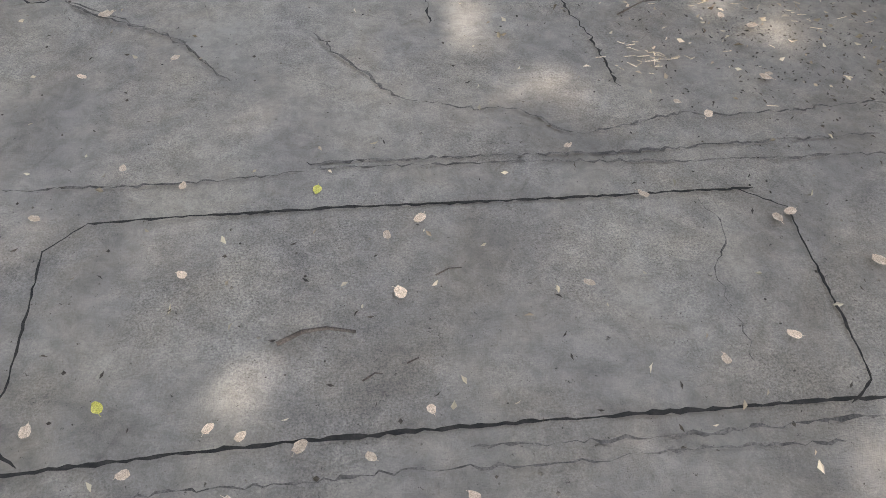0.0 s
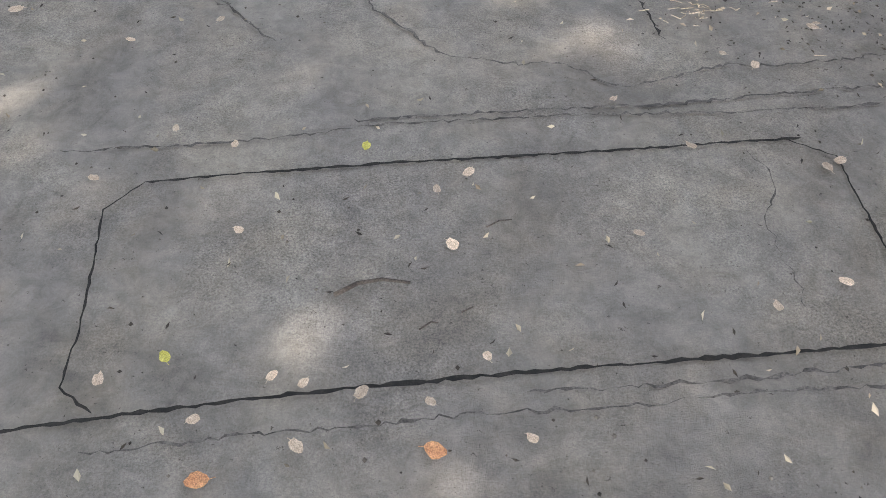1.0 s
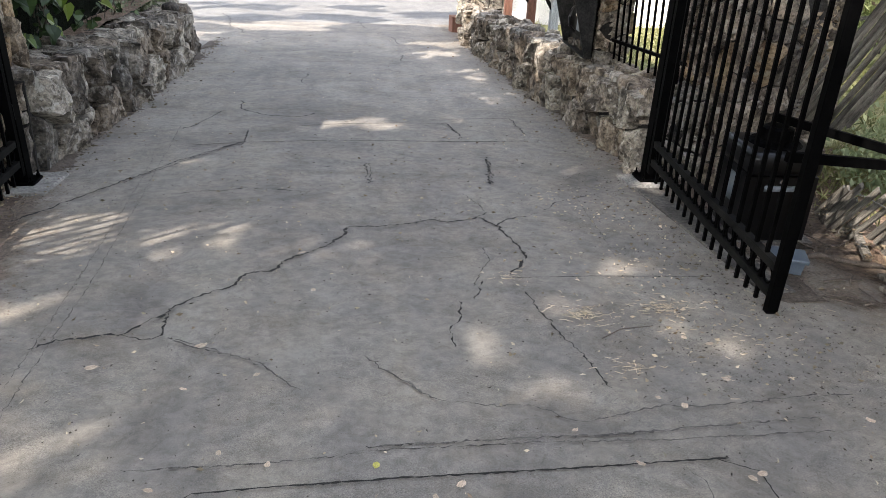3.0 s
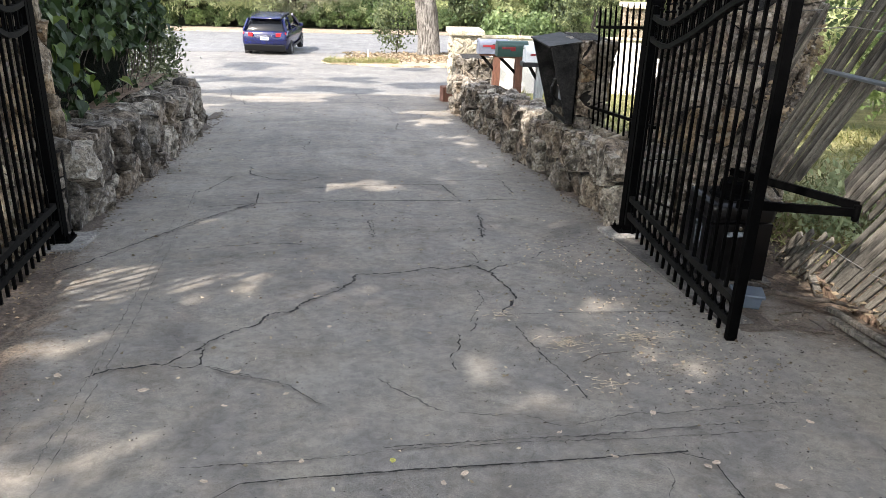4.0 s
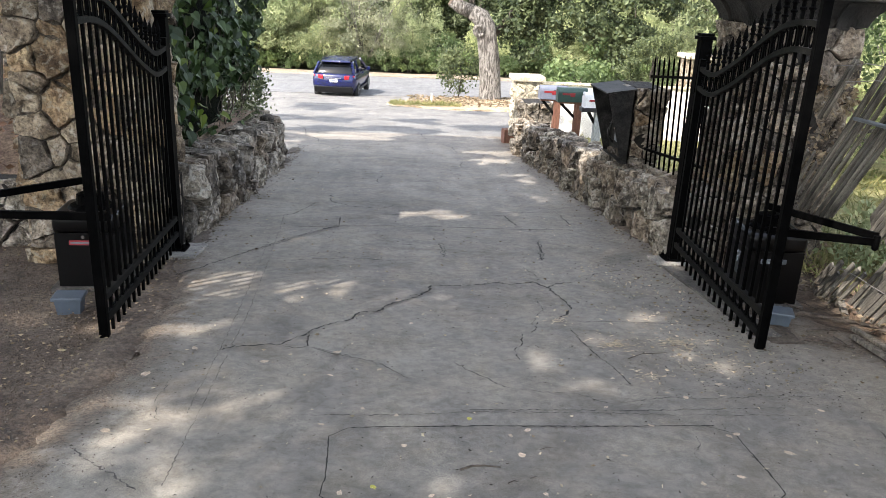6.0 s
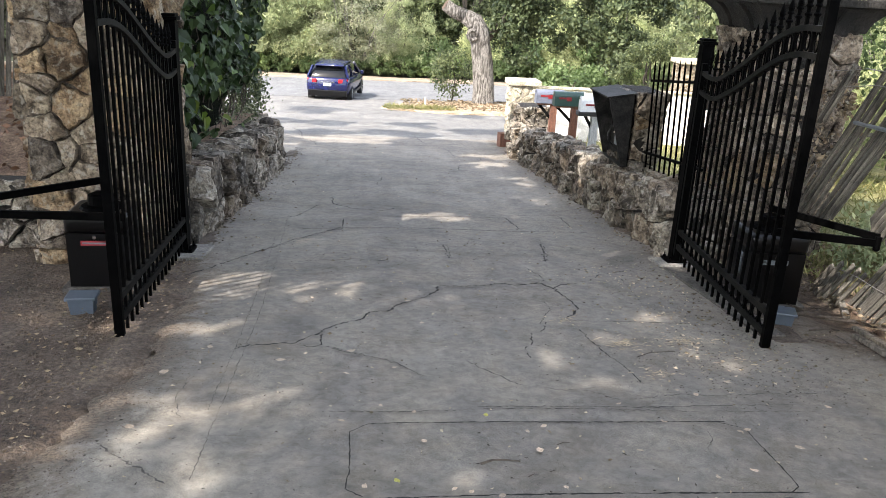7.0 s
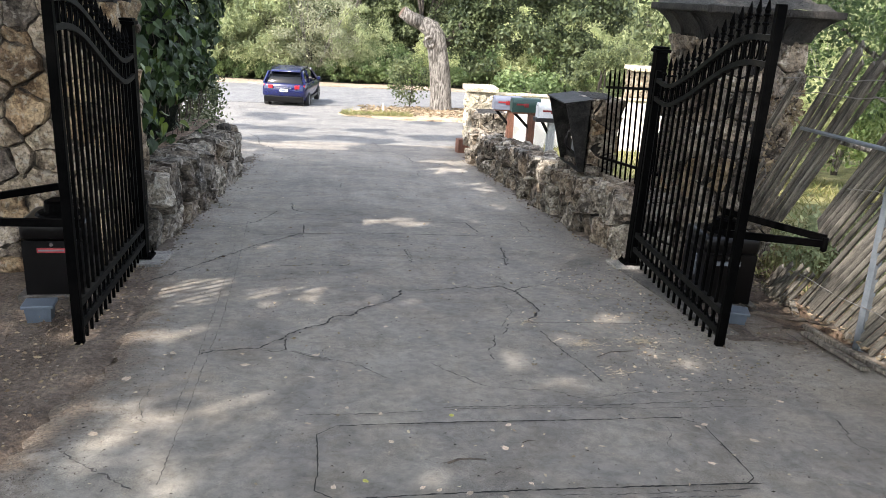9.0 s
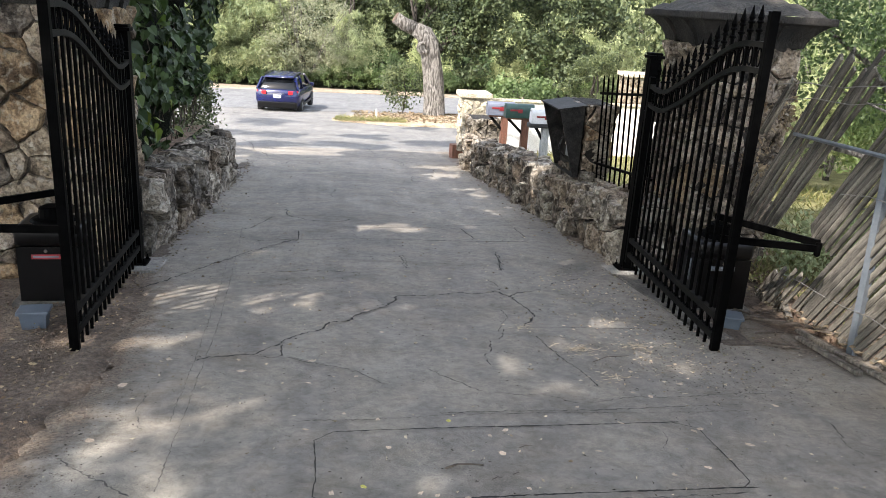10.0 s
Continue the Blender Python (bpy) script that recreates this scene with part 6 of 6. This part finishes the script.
# the oak overhead that shades the drive: leaves hang where the sun's way to the ground is dappled
def shade_oak():
    t = thing("shade_oak", at(-13.0, -12.0), "large oak whose crown overhangs the gate", "tree")
    bm = bmesh.new()
    tube(bm, [(0, 0, -0.3), (0.1, 0.1, 2), (0.5, 0.4, 4.5), (1.2, 1.2, 7)], [0.6, 0.45, 0.36, 0.2], 12)
    part("trunk", bm, BARK, t, "", True)
    for a in range(5):
        bm = bmesh.new()
        q = radians(20 + a * 28)
        tube(bm, [(0.5, 0.4, 4.2), (0.5 + 3 * math.cos(q), 0.4 + 3 * math.sin(q), 7.2), (0.5 + 8 * math.cos(q), 0.4 + 8 * math.sin(q), 9.2)], [0.22, 0.14, 0.05], 8)
        part("limb", bm, BARK, t, "", True)
    base = t.matrix_world.translation
    # openings in the crown, by the place where the sun through them meets the ground: x, y and half-widths
    gaps = ((0.28, 8.48, 0.46, 0.3), (-0.35, 11.8, 0.45, 0.45), (1.57, 8.0, 0.36, 0.22), (-0.42, 6.3, 0.16, 0.16), (0.45, 6.1, 0.3, 0.19), (1.18, 5.36, 0.17, 0.11),
            (-0.54, 3.76, 0.15, 0.1), (-0.32, 3.0, 0.17, 0.13), (0.14, 3.19, 0.16, 0.12), (0.52, 1.97, 0.29, 0.23), (-0.99, 2.94, 0.11, 0.1), (-1.3, 1.6, 0.6, 0.26),
            (-1.5, 1.26, 0.52, 0.3), (-1.65, 0.92, 0.32, 0.2), (-0.06, 1.83, 0.11, 0.14), (-1.5, 3.7, 0.45, 0.55), (-1.0, 3.62, 0.48, 0.4), (-0.7, 3.5, 0.24, 0.28),
            (-1.62, 3.1, 0.16, 0.36), (-1.5, 2.6, 0.25, 0.14), (-0.9, 5.0, 0.2, 0.15), (1.0, 4.5, 0.14, 0.12))
    r = np.random.default_rng(19)
    n = 115000
    fx, fy, ft = r.uniform(-8, 9, n), r.uniform(-7, 27, n), r.uniform(10.0, 13.5, n)
    pts = []
    for x, y, d in zip(fx, fy, ft):
        v = noise.noise((x * 0.5, y * 0.6, 1.7)) + 0.5 * noise.noise((x * 1.3, y * 1.7, 4.1))
        limit = 0.42 if y < 4 else (0.42 - 0.055 * (y - 4) if y < 11 else 0.03 - 0.025 * (y - 11))
        if abs(x) < 1.8 and y < 5.2:
            limit += 0.3
        if 1.8 < x < 3.2 and 4.4 < y < 12:
            limit += 0.35
        if 3.0 < x < 4.7 and 4.6 < y < 7.5:
            limit += 0.6
        if x < -1.95 and 1.5 < y < 6.5:
            limit += 0.3
        if x > 4.7 and y > 2.0:
            limit -= 0.35
        elif 2.55 < x < 3.5 and 0.8 < y < 4.0:
            limit -= 0.9
        if v > limit:
            continue
        edge = 1 + 0.5 * noise.noise((x * 5, y * 5, 3.0)) + 0.3 * noise.noise((x * 13, y * 13, 6.0))
        if any(((x - gx) / gw) ** 2 + ((y - gy) / gh) ** 2 < edge for gx, gy, gw, gh in gaps) and r.random() > 0.19:
            continue
        pts.append(G(x, y) + sun_way * d - base)
    ob = new("crown", leaf_mesh("crown", [tuple(p) for p in pts], 0.27, 71, OAK_LEAF, width=0.8, flat=0.7))
    ob.parent = t


shade_oak()


# ---- small things on the ground ----
def dry_leaf_mesh(seed, mat_):
    r = random.Random(seed)
    bm = bmesh.new()
    n = 12
    c = bm.verts.new((0, 0, 0.006))
    ring = []
    for i in range(n):
        a = 2 * math.pi * i / n
        rad = 1 + r.uniform(-0.14, 0.14)
        x, y = 0.021 * rad * math.cos(a), 0.015 * rad * math.sin(a)
        ring.append(bm.verts.new((x, y, 0.004 + 6 * (x * x + y * y) * r.uniform(0.3, 2.2))))
    for i in range(n):
        bm.faces.new((c, ring[i], ring[(i + 1) % n]))
    tube(bm, [(0.02, 0, 0.005), (0.03, 0.003, 0.004)], 0.0008, 4)
    return mesh_of("fallen_leaf", bm, mat_, True)


LEAF_MESHES = [dry_leaf_mesh(i, LEAF_TAN) for i in range(5)] + [dry_leaf_mesh(9, LEAF_ORANGE), dry_leaf_mesh(10, LEAF_YELLOW)]
LEAF_SPOTS = (
    (-0.39, 2.02), (-0.63, 1.94), (0.01, 1.46), (0.17, 1.30), (0.19, 1.13), (-0.28, 1.21),
    (0.61, 1.13), (0.85, 0.91), (1.02, 0.96), (0.23, 0.84), (-0.13, 0.81), (-0.02, 0.78),
    (-0.52, 0.85), (-0.19, 0.83), (-0.40, 0.89), (-0.33, 0.75), (-0.14, 0.68), (0.29, 0.66),
    (0.11, 0.65), (-0.31, 0.63), (-0.31, 1.49), (-0.63, 1.40), (0.81, 1.40), (1.16, 1.32),
    (1.12, 1.30), (1.08, 1.70), (1.33, 1.88), (0.66, 1.59), (-0.46, 1.56), (1.01, 1.76),
    (0.11, 0.75),
)
LEAF_SPOTS_FAR = (
    (-1.50, 1.33), (-0.21, 2.75), (-0.28, 3.21), (0.25, 1.35), (1.31, 1.15),
    (1.37, 2.13), (1.68, 1.56), (-1.37, 2.29), (-1.52, 1.93), (-0.98, 2.11),
    (-0.62, 2.25), (1.25, 2.63), (1.29, 2.19), (1.31, 1.86),
)


def fallen_leaf(x, y, me, size, label):
    ob = new("fallen_leaf", me)
    ob.matrix_world = Matrix.Translation(G(x, y, 0.008)) @ Matrix.Rotation(-SLOPE, 4, "X") @ Matrix.Rotation(rng.uniform(0, 6.28), 4, "Z") @ Matrix.Rotation(rng.uniform(-0.15, 0.15), 4, "X") @ Matrix.Scale(size, 4)
    tagged(ob, label, "leaf", "fallen leaves on the drive")


for i, (x, y) in enumerate(LEAF_SPOTS):
    if i in (2, 14):
        fallen_leaf(x, y, LEAF_MESHES[6], 0.7, "yellow fallen leaf lying on the asphalt")
    elif i in (18, 19):
        fallen_leaf(x, y, LEAF_MESHES[5], 1.05, "curled orange fallen leaf lying on the asphalt")
    else:
        fallen_leaf(x, y, LEAF_MESHES[i % 5], rng.uniform(0.5, 0.85), "dry tan fallen leaf lying on the asphalt")
for x, y in LEAF_SPOTS_FAR:
    fallen_leaf(x, y, LEAF_MESHES[rng.randrange(5)], rng.uniform(0.7, 1.2), "dry tan fallen leaf lying on the asphalt")


def debris(name, spots, size, seed, mat_, label, category, z=0.009, flat=0.95, width=0.5):
    pts = [tuple(G(x, y, z)) for x, y in spots]
    ob = new(name, leaf_mesh(name, pts, size, seed, mat_, width=width, flat=flat, fold=0.5))
    tagged(ob, label, category, kind="stuff")


PALE_BIT = leaf_material("pale_leaf_bit", (0.2, 0.155, 0.115), (0.56, 0.48, 0.38), 0.75, 0.1)
r_ = random.Random(3)
spots = [(r_.uniform(-1.6, 1.9), r_.uniform(0.2, 6)) for _ in range(420)] + [(1.45 + r_.gauss(0, 0.34), r_.uniform(1.8, 4.4)) for _ in range(420)]
spots += [(r_.uniform(-1.7, 1.8), r_.uniform(6, 13)) for _ in range(200)]
debris("pale_litter", spots, 0.021, 25, PALE_BIT, "pale dry leaf scraps strewn over the drive", "leaf litter")
spots = [(r_.uniform(-1.9, 2.0), r_.uniform(2.0, 14)) for _ in range(260)]
spots += [(r_.choice((-1, 1)) * (1.98 - abs(r_.gauss(0, 0.12))), r_.uniform(4.7, 13)) for _ in range(420)]
spots += [(1.75 + r_.gauss(0, 0.25), r_.uniform(1.9, 4.3)) for _ in range(160)]
debris("small_litter", spots, 0.028, 5, DRY_LEAF, "scattered small dry leaf fragments", "leaf litter")
spots = [(-1.8 - abs(r_.gauss(0, 0.35)), r_.uniform(0.5, 4.6)) for _ in range(420)] + [(r_.uniform(-4, -1.9), r_.uniform(0, 5)) for _ in range(260)]
debris("dirt_litter", spots, 0.024, 6, DRY_LEAF, "dry leaf bits on the dirt", "leaf litter", z=0.02)
spots = [(2.55 + abs(r_.gauss(0, 0.35)), r_.uniform(1.8, 4.2)) for _ in range(380)] + [(r_.uniform(2.8, 9), r_.uniform(-1, 5.4)) for _ in range(1500)]
debris("fence_litter", spots, 0.042, 7, DRY_LEAF, "dry leaves heaped along the fence", "leaf litter", z=0.06)
spots = [(r_.uniform(-9, -2.7), r_.uniform(5.2, 9.8)) for _ in range(1600)]
pts = [tuple(G(x, y, 0.14 + 0.42 * min(1.0, (y - 4.9) / 1.2) + 0.16 * (y - 5) * (0.3 if x > -3 else 1))) for x, y in spots]
ob = new("bank_litter", leaf_mesh("bank_litter", pts, 0.09, 8, BANK_LEAF, flat=0.8))
tagged(ob, "brown fallen leaves covering the bank", "leaf litter", kind="stuff")
spots = [(r_.uniform(0.5, 9), r_.uniform(26.5, 32)) for _ in range(2400)]
debris("mulch_litter", spots, 0.13, 9, DRY_LEAF, "dry leaves and chips on the verge", "leaf litter", z=0.12)
spots = [(r_.uniform(2.5, 8), r_.uniform(5.6, 16)) for _ in range(7000)]
pts = [tuple(G(x, y, 0.02)) for x, y in spots]
ob = new("grass", leaf_mesh("grass", pts, 0.16, 14, GRASS_BLADE, width=0.08, flat=0.4, down=-0.9))
tagged(ob, "patchy yellow-green grass blades", "grass", kind="stuff")
spots = [(r_.gauss(3.9, 0.6), r_.gauss(4.2, 0.7)) for _ in range(4200)]
pts = [tuple(G(x, y, 0.03)) for x, y in spots if x > 2.9]
ob = new("weeds", leaf_mesh("weeds", pts, 0.13, 15, GRASS_BLADE, width=0.06, flat=0.4, down=-0.9))
tagged(ob, "yellow-green weeds behind the fence", "grass", kind="stuff")
spots = [(r_.uniform(-0.3, 2.2), 26.2 + abs(r_.gauss(0, 0.8))) for _ in range(1300)]
pts = [tuple(G(x, y, 0.08)) for x, y in spots]
ob = new("verge_grass", leaf_mesh("verge_grass", pts, 0.16, 16, GRASS_BLADE, width=0.1, flat=0.4, down=-0.9))
tagged(ob, "thin dry grass along the verge's edge", "grass", kind="stuff")


def straw_heap(x, y, n, rad, seed):
    r = random.Random(seed)
    bm = bmesh.new()
    for _ in range(n):
        a, d = r.uniform(0, 3.14), abs(r.gauss(0, rad))
        t = r.uniform(0, 6.28)
        p = Vector((x + d * math.cos(t) * 1.2, y + d * math.sin(t)))
        l = r.uniform(0.008, 0.042)
        q = Vector((math.cos(a), math.sin(a) * 0.9)) * l
        bar(bm, G(p.x, p.y, 0.012 + r.uniform(0, 0.012)), G(p.x + q.x, p.y + q.y, 0.011), 0.002, 0.0016)
    single("straw", bm, STRAW, Matrix(), "small scatter of pale shredded straw on asphalt", "straw", kind="stuff")


straw_heap(0.95, 2.42, 110, 0.07, 1)
straw_heap(1.34, 2.47, 90, 0.09, 2)
straw_heap(0.99, 1.96, 40, 0.06, 3)
straw_heap(0.7, 2.85, 26, 0.05, 4)
straw_heap(1.5, 2.2, 50, 0.3, 5)


def pebbles(name, n, where, size, seed, mat_, label):
    r = random.Random(seed)
    bm = bmesh.new()
    for _ in range(n):
        x, y = where(r)
        s = size * r.uniform(0.4, 1.5)
        c = G(x, y, s * 0.25)
        vs = [bm.verts.new(c + Vector((s * dx * r.uniform(0.6, 1.3), s * dy * r.uniform(0.6, 1.3), s * dz * 0.6))) for dx, dy, dz in ((-1, 0, 0), (0, -1, 0), (1, 0, 0), (0, 1, 0), (0, 0, 1), (0, 0, -1))]
        for f in ((0, 1, 4), (1, 2, 4), (2, 3, 4), (3, 0, 4), (1, 0, 5), (2, 1, 5), (3, 2, 5), (0, 3, 5)):
            bm.faces.new([vs[i] for i in f])
    single(name, bm, mat_, Matrix(), label, "pebbles", kind="stuff")


CHIP = simple("stone_chip", (0.08, 0.066, 0.052), (0.22, 0.19, 0.155), 3, 0.9, 0.3, by_island=0.35)
DARK_BIT = simple("dark_debris", (0.025, 0.02, 0.016), (0.07, 0.055, 0.04), 5, 0.9, 0.3, by_island=0.3)
def edge_spot(r):
    y = r.uniform(-1.0, 4.5)
    d = r.gauss(0, 1)
    return lerp_table(DRIVE_LEFT, y) + (d * 0.14 if d > 0 else d * 0.35), y


pebbles("gravel", 900, lambda r: edge_spot(r), 0.0055, 1, CHIP, "gravel and chips along the drive's crumbling edge")
pebbles("edge_grains", 5000, lambda r: edge_spot(r), 0.003, 11, DIRT, "brown dirt grains spilt over the drive's edge")
pebbles("clod", 1500, lambda r: (-1.95 - abs(r.gauss(0, 1.0)), r.uniform(-0.5, 4.7)), 0.013, 12, DIRT, "loose clods of brown earth")
pebbles("grit", 700, lambda r: (r.uniform(-1.6, 2.2), r.uniform(-0.2, 6)), 0.0035, 2, CHIP, "pale grit scattered on the drive")
pebbles("bark_bits", 420, lambda r: (r.gauss(1.6, 0.34), r.gauss(2.0, 0.24)), 0.0032, 3, DARK_BIT, "dark bark bits strewn on the drive")
spots = [(r_.gauss(1.65, 0.4), r_.gauss(2.1, 0.4)) for _ in range(420)] + [(r_.uniform(-1.6, 1.9), r_.uniform(0.3, 6)) for _ in range(420)] + [(r_.gauss(1.75, 0.2), r_.uniform(2.4, 4.6)) for _ in range(420)]
debris("bark_shred", spots, 0.016, 27, DARK_BIT, "thin dark shreds of bark on the drive", "bark litter", width=0.3)
pebbles("soot_bits", 420, lambda r: (r.uniform(-1.6, 1.8), r.uniform(0.3, 5)), 0.004, 4, DARK_BIT, "small dark debris on the drive")
pebbles("wall_foot_grit", 500, lambda r: (r.choice((-1.96, 2.0)) + r.gauss(0, 0.05), r.uniform(4.7, 13)), 0.012, 5, CHIP, "grit and chips at the walls' feet")


def twig(line, rad, label):
    bm = bmesh.new()
    tube(bm, [G(x, y, 0.015 + 0.003 * math.sin(i * 2)) for i, (x, y) in enumerate(line)], [rad * (1 - 0.5 * i / len(line)) for i in range(len(line))], 6)
    single("twig", bm, TWIG, Matrix(), label, "twig", "twigs on the drive", smooth=True)


twig(((-0.07, 1.01), (-0.02, 1.035), (0.03, 1.045), (0.09, 1.03)), 0.0055, "thin curved grey twig lying on the asphalt")
twig(((0.1, 0.91), (0.125, 0.925), (0.14, 0.925)), 0.002, "short dark twig lying on the asphalt")
twig(((0.27, 1.17), (0.3, 1.185), (0.33, 1.19)), 0.002, "short dark twig lying on the asphalt")
twig(((0.19, 0.945), (0.215, 0.955)), 0.002, "short pale stick lying on the asphalt")
twig(((0.95, 2.2), (1.05, 2.27), (1.2, 2.3)), 0.003, "bent brown twig among straw")
tr = random.Random(23)
for k_ in range(16):
    x_, y_, a_, l_ = tr.uniform(2.2, 2.62), tr.uniform(2.35, 3.2), tr.uniform(0, 3.14), tr.uniform(0.08, 0.24)
    twig(((x_, y_), (x_ + 0.5 * l_ * math.cos(a_), y_ + 0.5 * l_ * math.sin(a_) + tr.uniform(-0.02, 0.02)), (x_ + l_ * math.cos(a_), y_ + l_ * math.sin(a_))), tr.uniform(0.003, 0.006),
         "dry brown stick lying at the broken fence's foot")
